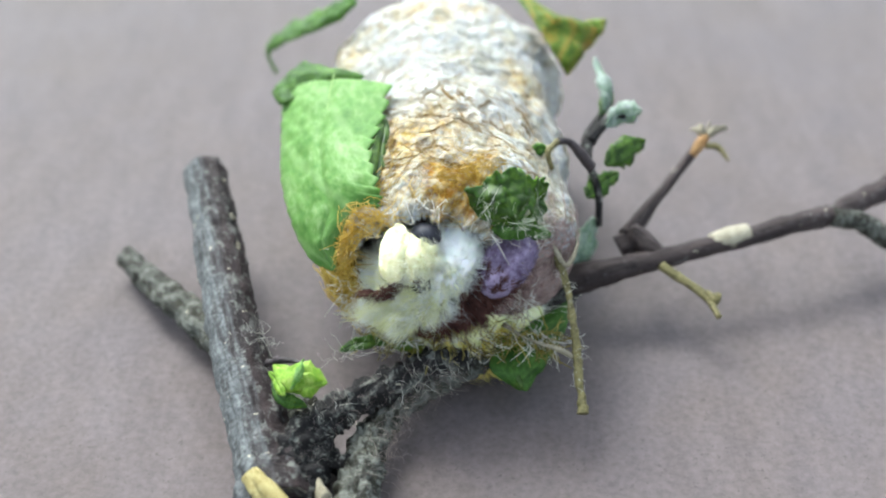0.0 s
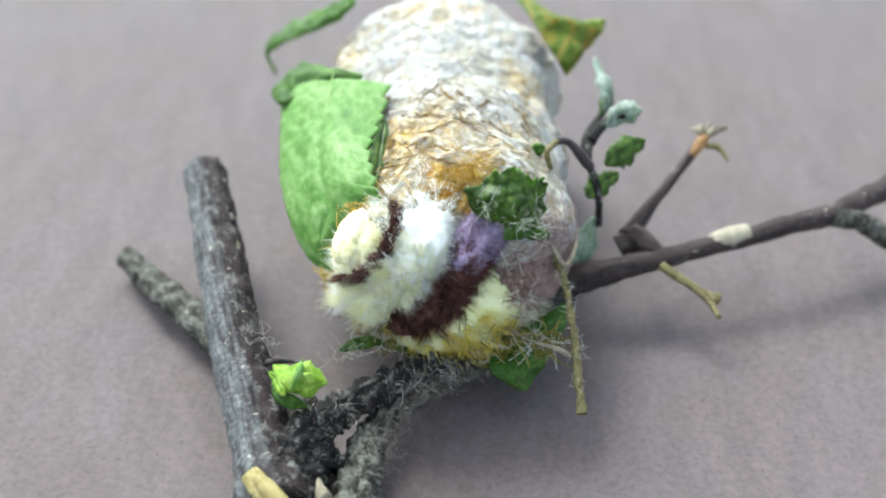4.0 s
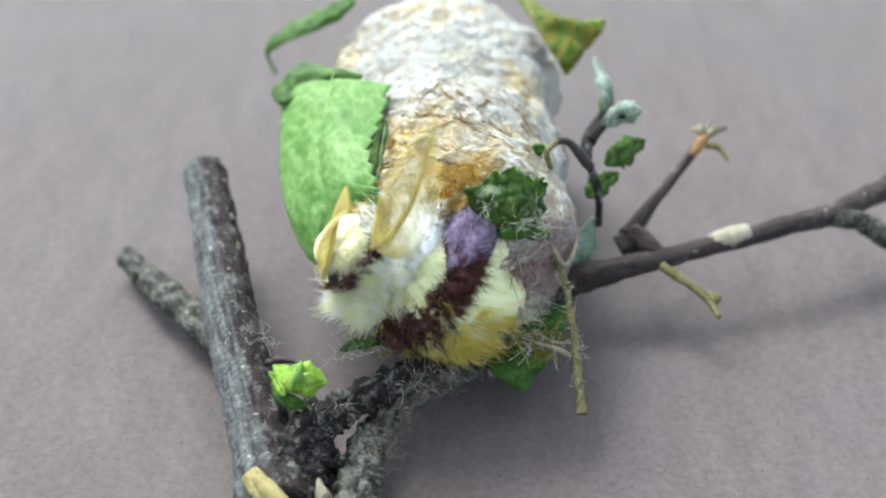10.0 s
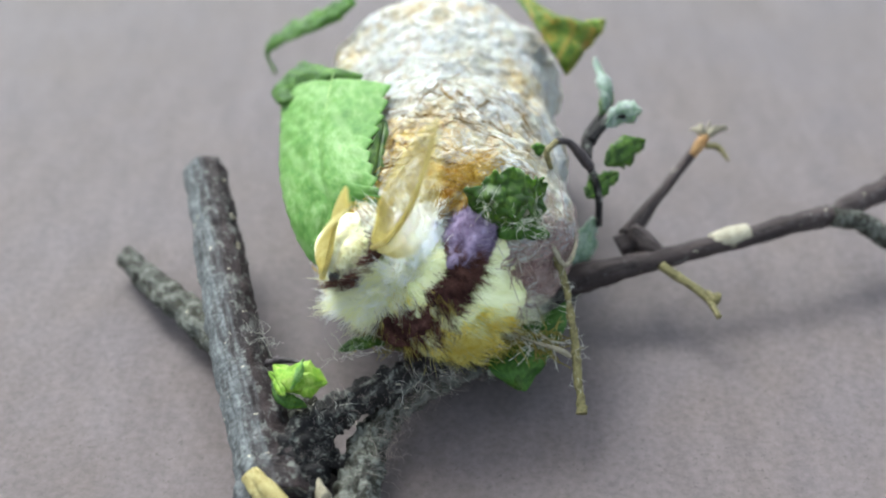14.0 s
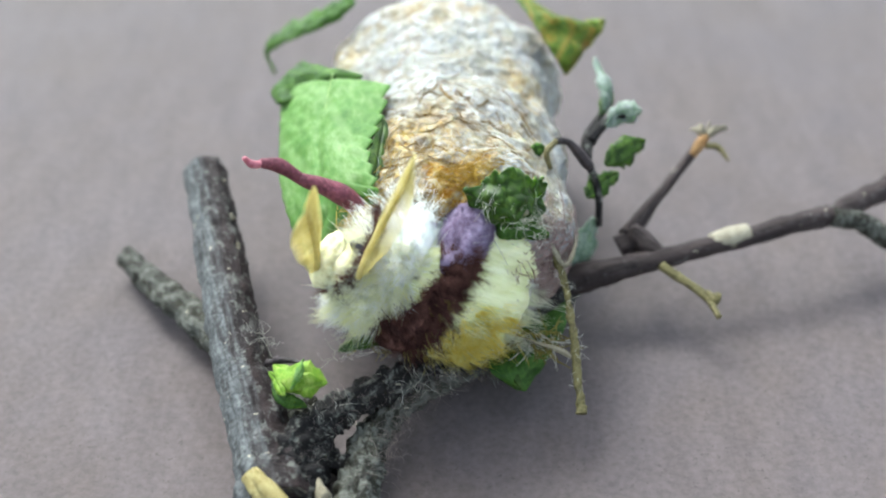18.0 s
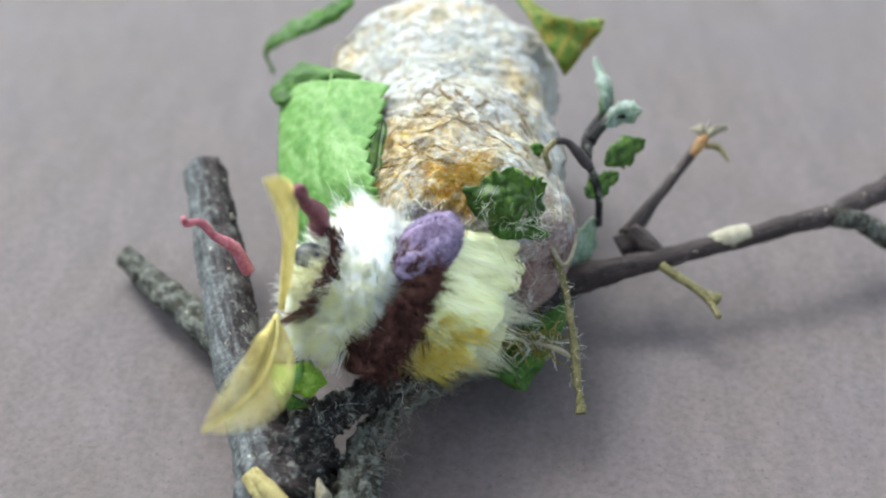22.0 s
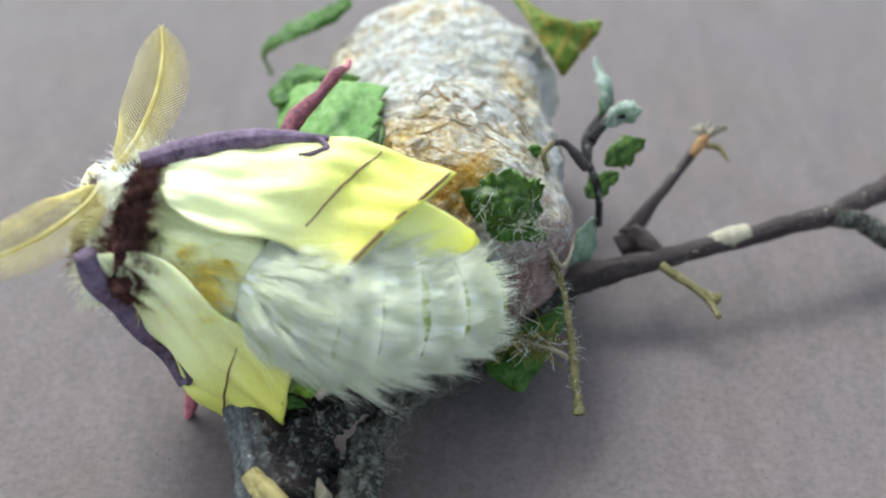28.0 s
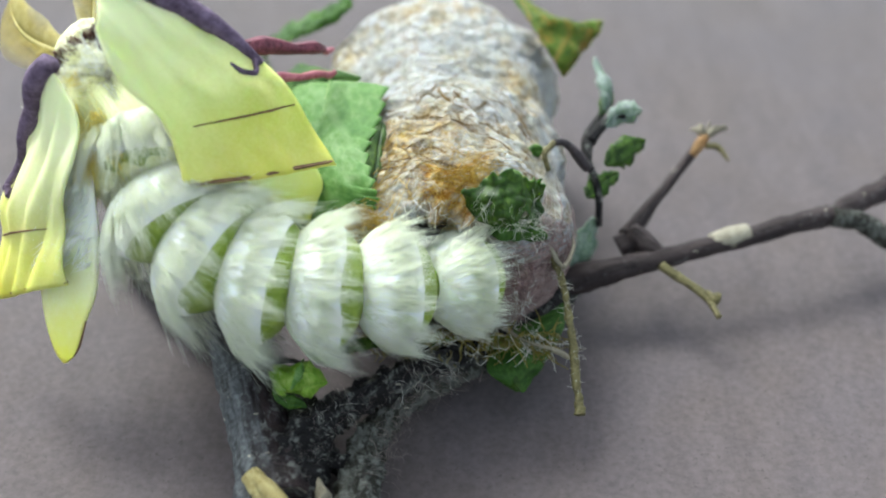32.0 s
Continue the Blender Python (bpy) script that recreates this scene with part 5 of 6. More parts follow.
    ride(PARTS["band"], [(0, aim((0, 0, -0.8), (1, 0, 0), (0, 0, 1))), (3.5, aim((0, 0, 0), (1, 0, 0), (0, 0, 1))), (5.5, aim((-0.3, 0.5, 1.1), (1, 0, 0), (0, 0, 1))), (25.5, aim((0.1, 0, 0.7), (1, 0, 0), (0, 0, 1))), (28, aim((0, 0, -0.8), (1, 0, 0), (0, 0, 1))), (30, aim((0.3, 0, -6.6), (1, 0, 0), (0, 0, 1)))])
    ride(PARTS["collar"], [(0, aim((3.5, 1.7, -0.6), (1, 0, 0), (0, 0, 1))), (2, aim((3.7, 0.9, -0.4), (1, 0, 0), (0, 0, 1))), (5.5, aim((3.8, 1.0, -0.4), (1, 0, 0), (0, 0, 1))), (25.5, aim((3.8, 0.6, -0.4), (1, 0, 0), (0, 0, 1))), (28, aim((1.2, 0, -3.8), (1, 0, 0), (0, 0, 1))), (30, aim((0.4, 0, -5.4), (1, 0, 0), (0, 0, 1)))])
    ride(PARTS["shoulder_r"], [(0, aim((-0.5, -4.6, 2.8), (-1, 0.1, 0), (0, -0.5, 0.8))), (5.5, aim((0.0, -4.9, 2.9), (-1, 0.1, 0), (0, -0.5, 0.8))), (20, aim((0.0, -5.0, 2.9), (-1, 0.1, 0), (0, -0.5, 0.8))), (22, aim((0.0, -5.6, 2.9), (-0.85, 0.5, 0), (0, -0.5, 0.8))), (24, aim((-0.8, -7.0, 3.2), (-0.8, 0.6, 0), (0, -0.4, 0.9))), (25.5, aim((-1.4, -6.4, 2.8), (-0.75, 0.66, 0), (0, -0.4, 0.9))), (28, aim((-1.2, -4.2, -2.4), (-0.3, 0.9, 0), (0, -0.5, 0.8)))])
    ride(PARTS["shoulder_l"], [(0, aim((-3.5, 3.0, -1.5), (1, 0.2, 0), (0, 0.6, 0.8))), (28, aim((-1.0, 4.0, -2.6), (0.6, -0.7, 0), (0, 0.6, 0.8)))])
    walk(PARTS["head"], [(t, aim(a, b, c)) for t, a, b, c in (
        (0.0, (-2.7, -0.8, 6.0), (-0.9, 0.1, -0.4), (-0.35, 0.1, 1.0)),
        (1.0, (-3.5, -0.4, 6.0), (-0.9, 0.1, -0.4), (-0.35, 0.1, 1.0)),
        (2.0, (-4.6, 0.6, 6.4), (-0.9, 0.1, -0.4), (-0.35, 0.1, 1.0)),
        (3.0, (-5.3, 0.5, 6.4), (-0.9, 0.1, -0.4), (-0.35, 0.1, 1.0)),
        (3.5, (-6.0, 0.4, 6.2), (-0.85, 0.2, -0.45), (-0.3, 0.15, 1.0)),
        (5.5, (-8.5, -0.4, 6.0), (-0.6, 0.5, -0.55), (-0.2, 0.3, 1.0)),
        (14.5, (-8.4, -0.2, 6.0), (-0.6, 0.5, -0.55), (-0.2, 0.3, 1.0)),
        (17.0, (-8.7, 0.1, 7.0), (-0.6, 0.5, -0.55), (-0.2, 0.3, 1.0)),
        (18.0, (-8.8, -1.8, 7.0), (-0.7, 0.3, -0.5), (0.0, 0.0, 1.0)),
        (19.0, (-10.3, -2.4, 10.0), (0.15, 0.1, -0.97), (-0.97, 0.0, -0.15)),
        (20.0, (-11.4, -2.3, 9.0), (0.15, 0.1, -0.97), (-0.97, 0.0, -0.15)),
        (21.5, (-10.9, -3.9, 9.0), (0.15, 0.1, -0.97), (-0.97, 0.0, -0.15)),
        (22.0, (-11.9, -2.7, 9.0), (0.15, 0.1, -0.97), (-0.97, 0.0, -0.15)),
        (22.5, (-15.0, -0.9, 9.0), (0.15, 0.1, -0.97), (-0.97, 0.0, -0.15)),
        (24.0, (-15.9, -0.7, 9.0), (0.15, 0.1, -0.97), (-0.97, 0.0, -0.15)),
        (25.0, (-16.0, -5.0, 9.0), (0.15, 0.1, -0.97), (-0.97, 0.0, -0.15)),
        (25.5, (-20.2, 0.3, 9.0), (0.15, 0.1, -0.97), (-0.97, 0.0, -0.15)),
        (27.5, (-23.8, -4.1, 8.0), (0.15, 0.1, -0.97), (-0.97, 0.0, -0.15)),
        (28.0, (-30.0, 4.7, 7.0), (-0.75, 0.1, -0.65), (-0.3, 0.0, 1.0)),
        (29.0, (-30.8, 4.7, 7.0), (-0.75, 0.1, -0.65), (-0.3, 0.0, 1.0)),
        (29.5, (-36.5, 7.9, 6.0), (-0.7, 0.3, -0.65), (-0.3, 0.0, 1.0)),
        (31.0, (-36.8, 7.9, 6.0), (-0.7, 0.3, -0.65), (-0.3, 0.0, 1.0)),
        (32.0, (-32.8, 17.9, 5.0), (-0.4, 0.6, -0.65), (-0.3, 0.0, 1.0)),
    )])

    # the antennae: seconds, root, tip, way of the flat side
    def swing(part, rows, length):
        """Points a stiff part of that length from root to tip; it leans to the tip's side by what is left of its length."""
        keys = []
        for t, a, b, up in rows:
            way = Vector(b) - Vector(a)
            way.z = math.copysign(math.sqrt(max(0.0, length**2 - way.x**2 - way.y**2)), way.z)
            keys.append((t, aim(a, way, up)))
        walk(part, keys)

    swing(PARTS["antenna_r"], [
        (0.0, (-1.0, -0.6, 2.0), (3.1, 2.5, -16.0), (0.3, 0.5, 0.8)),
        (2.0, (-2.6, 1.0, 4.0), (1.3, 3.8, -14.0), (0.3, 0.5, 0.8)),
        (3.5, (-3.6, 0.6, 6.0), (0.9, 5.9, -10.0), (0.3, 0.5, 0.8)),
        (5.5, (-6.8, 0.1, 9.0), (-0.2, 9.8, 20.0), (0.2, 0.3, 0.9)),
        (6.0, (-6.8, 0.1, 9.0), (-0.2, 9.8, 20.0), (0.2, 0.3, 0.9)),
        (9.0, (-6.5, 0.1, 9.0), (0.8, 8.6, 20.0), (0.2, 0.3, 0.9)),
        (14.5, (-6.4, 0.1, 9.0), (1.0, 8.6, 20.0), (0.2, 0.3, 0.9)),
        (16.5, (-7.3, 0.1, 9.0), (-3.1, 12.5, 16.0), (0.5, 0.3, 0.8)),
        (17.0, (-8.1, 0.1, 9.0), (-1.4, 12.1, 16.0), (0.7, 0.3, 0.65)),
        (18.0, (-7.6, -2.6, 10.0), (-2.8, 8.4, 18.0), (0.9, 0.3, 0.3)),
        (18.5, (-10.3, -2.0, 10.0), (-8.7, 9.0, 18.0), (0.9, 0.2, 0.3)),
        (19.0, (-12.5, -4.5, 11.0), (-9.3, 7.8, 19.0), (0.9, 0.2, 0.4)),
        (20.0, (-14.2, -3.5, 11.0), (-15.4, 11.8, 14.0), (0.5, 0.2, 0.8)),
        (21.0, (-15.2, -3.0, 11.0), (-16.3, 12.3, 14.0), (0.3, 0.1, 0.9)),
        (21.5, (-14.2, -5.5, 11.0), (-12.4, 6.6, 19.0), (0.9, 0.1, 0.4)),
        (22.0, (-14.2, -5.2, 12.0), (-13.8, 6.6, 19.0), (0.95, 0.1, 0.25)),
        (22.5, (-17.3, -1.5, 11.0), (-21.1, 13.3, 9.0), (0.2, 0.0, 1.0)),
        (23.0, (-18.3, -1.5, 11.0), (-20.0, 14.3, 9.0), (0.2, 0.0, 1.0)),
        (24.0, (-18.8, -1.5, 11.0), (-20.3, 14.8, 9.0), (0.2, 0.0, 1.0)),
        (25.0, (-17.7, -6.6, 12.0), (-20.3, 6.6, 19.0), (0.95, 0.1, 0.25)),
        (25.5, (-23.3, -0.5, 11.0), (-24.7, 14.8, 9.0), (0.3, 0.0, 1.0)),
        (27.5, (-25.3, -4.5, 11.0), (-27.7, 11.8, 9.0), (0.3, 0.0, 1.0)),
        (28.0, (-29.5, 7.1, 10.0), (-25.6, 20.6, 8.0), (0.0, 0.0, 1.0)),
        (28.5, (-29.0, 9.2, 10.0), (-27.7, 23.2, 8.0), (0.0, 0.0, 1.0)),
        (29.0, (-30.0, 8.6, 10.0), (-31.0, 22.7, 8.0), (0.0, 0.0, 1.0)),
        (29.5, (-36.2, 9.8, 8.0), (-34.9, 23.7, 5.0), (0.4, 0.0, 0.9)),
        (30.0, (-37.0, 10.9, 7.0), (-31.5, 22.7, 2.0), (0.5, 0.0, 0.8)),
        (31.0, (-36.5, 10.4, 7.0), (-31.5, 23.2, 2.0), (0.5, 0.0, 0.8)),
        (32.0, (-33.1, 18.3, 6.0), (-36.3, 31.8, 2.0), (0.5, 0.0, 0.8)),
    ], 18.0)
    swing(PARTS["antenna_l"], [
        (0.0, (-4.8, -2.1, 1.0), (-4.8, 2.5, -16.0), (-0.7, 0.3, 0.6)),
        (2.0, (-7.1, -1.3, 3.0), (-6.9, 3.7, -14.0), (-0.7, 0.3, 0.6)),
        (3.5, (-8.2, -1.5, 4.0), (-7.1, 4.8, -12.0), (-0.7, 0.3, 0.6)),
        (4.2, (-9.2, -1.8, 4.8), (-9.0, 12.5, -4.0), (-0.9, 0.3, 0.3)),
        (4.9, (-10.2, -2.2, 5.4), (-8.6, 11.4, 14.0), (-0.9, 0.4, 0.1)),
        (5.5, (-10.9, -2.6, 6.0), (-6.9, 4.6, 21.0), (-0.9, 0.43, 0.1)),
        (14.5, (-11.2, -2.6, 6.0), (-6.7, 4.6, 21.0), (-0.9, 0.43, 0.1)),
        (17.0, (-11.9, -2.0, 7.0), (-8.8, 4.4, 22.0), (-0.9, 0.43, 0.1)),
        (18.1, (-11.5, -2.6, 7.6), (-9.8, 4.4, 21.0), (-0.9, 0.43, 0.1)),
        (18.5, (-10.4, -5.6, 9.0), (-18.2, 2.6, 8.0), (0.1, 0.9, 0.3)),
        (19.0, (-12.6, -5.5, 10.0), (-17.3, -5.1, 22.0), (0.9, 0.1, 0.4)),
        (20.0, (-14.9, -5.3, 10.0), (-18.5, -10.5, 20.0), (0.7, -0.7, 0.35)),
        (21.0, (-15.9, -5.0, 10.0), (-17.5, -11.6, 22.0), (0.9, -0.45, 0.35)),
        (21.5, (-13.9, -7.0, 10.0), (-16.0, -16.5, 18.0), (0.3, 0.2, 0.9)),
        (22.0, (-14.9, -6.0, 10.0), (-17.4, -15.5, 18.0), (0.5, 0.0, 0.85)),
        (22.5, (-17.4, -2.5, 10.0), (-20.8, -13.2, 20.0), (0.9, -0.4, 0.4)),
        (23.0, (-18.7, -2.7, 10.0), (-21.5, -12.6, 20.0), (0.9, -0.4, 0.4)),
        (24.0, (-19.2, -2.7, 10.0), (-21.9, -12.6, 20.0), (0.9, -0.4, 0.4)),
        (25.0, (-17.9, -7.2, 10.0), (-20.9, -17.6, 20.0), (0.4, 0.1, 0.9)),
        (25.5, (-23.5, -1.5, 10.0), (-25.9, -11.3, 20.0), (0.9, -0.4, 0.5)),
        (27.5, (-25.5, -5.5, 10.0), (-26.4, -16.2, 20.0), (0.9, -0.4, 0.5)),
        (28.0, (-30.5, 5.9, 10.0), (-39.3, -3.9, 14.0), (0.0, 0.0, 1.0)),
        (28.5, (-30.5, 7.6, 10.0), (-40.3, 0.5, 14.0), (0.0, 0.0, 1.0)),
        (29.0, (-31.6, 7.1, 10.0), (-41.3, -1.9, 14.0), (0.0, 0.0, 1.0)),
        (29.5, (-36.7, 8.8, 8.0), (-46.5, 10.8, 8.0), (0.0, 0.0, 1.0)),
        (30.0, (-37.2, 9.3, 8.0), (-47.0, 11.4, 8.0), (0.0, 0.0, 1.0)),
        (31.0, (-37.2, 9.3, 8.0), (-47.0, 12.4, 8.0), (0.0, 0.0, 1.0)),
        (32.0, (-34.2, 18.3, 6.0), (-44.8, 23.4, 4.0), (0.0, 0.0, 1.0)),
    ], 18.0)

    # the wings: seconds, root, way from root to tip, way of the upper side
    def fold(part, rows):
        walk(part, [(t, aim(a, -Vector(b), up)) for t, a, b, up in rows])

    fold(PARTS["fore_r"], [
        (0.0, (1.0, -0.5, -14.0), (0.0, 0.6, -0.8), (0.5, 0.5, 0.5)),
        (5.5, (0.9, -1.6, -3.0), (0.05, 0.55, -0.83), (0.5, 0.5, 0.5)),
        (18.0, (0.9, -1.9, -2.0), (0.08, 0.52, -0.85), (0.5, 0.5, 0.5)),
        (22.0, (-2.1, -1.6, 2.0), (0.35, 0.3, -0.88), (0.6, 0.3, 0.6)),
        (24.0, (-7.0, -1.3, 6.0), (0.68, 0.05, -0.72), (0.65, 0.2, 0.72)),
        (25.0, (-6.9, -1.5, 8.0), (0.70, 0.0, -0.70), (0.65, 0.2, 0.72)),
        (25.5, (-10.8, -0.7, 12.5), (0.80, 0.0, -0.59), (0.5, 0.2, 0.82)),
        (26.5, (-13.9, -1.0, 14.0), (0.93, 0.1, -0.3), (0.2, 0.2, 0.95)),
        (27.5, (-16.1, -1.8, 14.0), (0.97, 0.17, 0.0), (0.0, 0.2, 1.0)),
        (28.0, (-24.4, 5.5, 14.0), (0.99, -0.17, 0.0), (0.0, 0.3, 1.0)),
        (29.0, (-25.4, 5.0, 14.0), (0.99, -0.17, 0.0), (0.0, 0.3, 1.0)),
        (29.5, (-29.8, 10.4, 17.0), (0.86, -0.26, -0.42), (0.1, 0.4, 0.9)),
        (30.0, (-29.6, 10.8, 18.5), (0.79, -0.33, -0.5), (0.2, 0.4, 0.9)),
        (31.0, (-29.8, 10.6, 18.5), (0.79, -0.33, -0.5), (0.2, 0.4, 0.9)),
        (31.5, (-30.0, 13.2, 17.5), (0.78, -0.38, -0.45), (0.1, 0.4, 0.9)),
        (32.0, (-28.6, 20.4, 18.0), (0.60, -0.68, -0.42), (0.1, 0.2, 1.0)),
    ])
    fold(PARTS["fore_l"], [
        (0.0, (-0.2, -1.8, -14.0), (0.0, 0.6, -0.8), (-0.3, -0.6, 0.4)),
        (5.5, (-1.4, -4.5, -4.0), (0.05, 0.55, -0.83), (0.0, -0.6, 0.6)),
        (18.0, (-1.3, -4.7, -3.0), (0.08, 0.52, -0.85), (0.0, -0.6, 0.6)),
        (22.0, (-4.6, -6.5, 1.0), (0.4, 0.3, -0.86), (0.3, -0.6, 0.6)),
        (24.0, (-8.7, -7.1, 4.0), (0.70, 0.15, -0.69), (0.4, -0.5, 0.7)),
        (25.0, (-8.1, -7.3, 5.0), (0.72, 0.12, -0.68), (0.4, -0.5, 0.7)),
        (25.5, (-12.7, -6.2, 6.0), (0.85, 0.1, -0.5), (0.3, -0.5, 0.8)),
        (27.5, (-18.8, -10.0, 11.0), (0.85, 0.1, -0.5), (0.0, -0.6, 0.8)),
        (28.0, (-27.8, -0.6, 15.0), (0.64, -0.67, -0.3), (-0.4, -0.4, 0.82)),
        (29.0, (-28.8, -0.2, 15.0), (0.56, -0.66, -0.40), (-0.47, -0.36, 0.8)),
        (29.5, (-35.0, 3.5, 13.0), (0.05, -0.85, -0.5), (-0.6, 0.1, 0.75)),
        (30.0, (-37.6, 4.7, 13.0), (-0.06, -0.92, -0.36), (-0.5, 0.1, 0.85)),
        (31.0, (-36.9, 4.5, 13.0), (0.02, -0.93, -0.36), (-0.5, 0.1, 0.85)),
        (31.5, (-35.0, 6.0, 13.0), (-0.05, -0.92, -0.38), (-0.5, 0.1, 0.85)),
        (32.0, (-33.5, 13.7, 12.0), (-0.30, -0.88, -0.4), (-0.6, 0.1, 0.75)),
    ])
    fold(PARTS["hind_r"], [
        (0.0, (1.0, -1.8, -16.0), (0.0, 0.6, -0.8), (0.5, 0.5, 0.5)),
        (5.5, (0.9, -2.8, -6.0), (0.05, 0.55, -0.83), (0.5, 0.5, 0.5)),
        (18.0, (0.9, -2.8, -5.0), (0.08, 0.52, -0.85), (0.5, 0.5, 0.5)),
        (22.0, (-1.3, -3.2, 0.0), (0.4, 0.3, -0.86), (0.6, 0.1, 0.6)),
        (25.0, (-5.5, -4.7, 4.0), (0.72, 0.03, -0.69), (0.6, -0.2, 0.8)),
        (25.5, (-9.5, -3.5, 8.0), (0.85, 0.0, -0.5), (0.4, 0.0, 0.9)),
        (27.5, (-12.2, -1.5, 11.0), (0.95, 0.1, -0.1), (0.0, 0.0, 1.0)),
        (28.0, (-17.6, 3.0, 12.0), (0.99, -0.1, 0.0), (0.0, 0.1, 1.0)),
        (29.0, (-18.1, 2.5, 12.0), (0.99, -0.1, 0.0), (0.0, 0.1, 1.0)),
        (29.5, (-26.7, 6.7, 8.0), (0.95, -0.13, -0.25), (0.1, 0.1, 1.0)),
        (31.0, (-27.4, 6.7, 8.0), (0.95, -0.14, -0.25), (0.1, 0.1, 1.0)),
        (32.0, (-24.0, 15.0, 11.0), (0.68, -0.62, -0.4), (0.2, 0.0, 1.0)),
    ])
    fold(PARTS["hind_l"], [
        (0.0, (0.4, -2.4, -16.0), (0.0, 0.6, -0.8), (-0.3, -0.6, 0.4)),
        (5.5, (-0.2, -4.5, -6.0), (0.05, 0.55, -0.83), (0.0, -0.6, 0.6)),
        (18.0, (-0.2, -4.5, -5.0), (0.08, 0.52, -0.85), (0.0, -0.6, 0.6)),
        (22.0, (-3.0, -6.0, 0.0), (0.4, 0.3, -0.86), (0.2, -0.6, 0.6)),
        (25.0, (-6.7, -6.4, 2.0), (0.70, 0.15, -0.69), (0.2, -0.6, 0.6)),
        (25.5, (-11.4, -6.8, 4.0), (0.82, 0.05, -0.5), (-0.1, -0.8, 0.6)),
        (27.5, (-17.2, -9.5, 4.0), (0.9, 0.1, -0.3), (-0.1, -0.8, 0.6)),
        (28.0, (-23.1, -6.1, 9.0), (0.85, -0.45, -0.2), (-0.3, -0.6, 0.7)),
        (29.0, (-23.7, -7.1, 9.0), (0.85, -0.45, -0.2), (-0.3, -0.6, 0.7)),
        (29.5, (-32.3, 1.6, 8.0), (0.2, -0.95, 0.0), (-0.5, -0.2, 0.8)),
        (30.0, (-34.5, 1.9, 8.0), (-0.02, -0.99, 0.0), (-0.5, -0.2, 0.8)),
        (31.0, (-33.1, 0.6, 8.0), (0.4, -0.9, 0.0), (-0.5, -0.2, 0.8)),
        (32.0, (-34.4, 10.4, 7.0), (-0.1, -0.98, 0.0), (-0.5, -0.2, 0.8)),
    ])

    # the abdomen bends from the shoulders to its end in the mouth
    tail = [(0.0, (-0.3, 8.1, -30.0), (0.0, 0.6, -0.8)), (14.5, (0.4, 6.0, -26.0), (0.0, 0.6, -0.8)), (19.0, (1.0, 3.2, -18.0), (0.1, 0.6, -0.8)), (25.0, (2.7, -0.5, -8.0), (0.5, 0.3, -0.8)), (28.0, (3.0, -4.7, 4.0), (0.8, 0.1, -0.6)), (29.0, (3.1, -4.5, 4.0), (0.8, 0.1, -0.6)), (29.5, (3.5, -2.9, 4.0), (0.85, 0.1, -0.55)), (32.0, (3.8, -2.7, 3.0), (0.85, 0.1, -0.5))]
    droop = [(0.0, 0.0), (25.0, 0.0), (28.0, 0.4), (29.0, 0.35), (29.5, 0.15), (31.0, 0.15), (32.0, 1.0)]
    rows = [[] for _ in PARTS["segments"]]
    for t, m in body:
        for (a, p, v), (b, q, w) in zip(tail, tail[1:]):
            if a <= t <= b:
                u = (t - a) / (b - a)
                end, end_way = Vector(p).lerp(Vector(q), u), Vector(v).lerp(Vector(w), u)
        inside = min(1, max(0, (t - 25) / 3))
        start = m.translation / MM + m.to_3x3() @ Vector((-6 + 2.5 * min(1, max(0, (t - 28) / 1.5)), 0, -1.5 - 2.0 * min(1, max(0, (t - 28) / 1.5))))
        start = Vector((0.6, -2.8, -4.0)).lerp(start, inside)
        sag = np.interp(t, [q[0] for q in droop], [q[1] for q in droop])
        way = ((m.to_3x3() @ Vector((-1, 0, 0))).lerp(Vector((0.1, -1, 0.1)), sag)).normalized()
        reach = (end - start).length * (0.4 + 0.1 * sag)
        c0, c1 = start + way * reach, end - end_way.normalized() * reach
        close = np.interp(t, (25.0, 28.0, 29.0, 29.5, 31.0, 32.0), (0.0, 0.24, 0.24, 0.09, 0.09, 0.0))
        bunch = np.interp(t, (31.0, 31.6, 32.0), (1.2, 1.0, 0.92))
        for k, line in enumerate(rows):
            u = close + (1 - close) * ((k + 0.3) / 6.6) ** bunch
            at_u = start * (1 - u) ** 3 + 3 * c0 * u * (1 - u) ** 2 + 3 * c1 * u * u * (1 - u) + end * u**3
            along = 3 * (c0 - start) * (1 - u) ** 2 + 6 * (c1 - c0) * u * (1 - u) + 3 * (end - c1) * u * u
            line.append((t, aim(at_u, -along, m.to_3x3() @ Vector((0, 0, 1)))))
    for ob, line in zip(PARTS["segments"], rows):
        walk(ob, line)

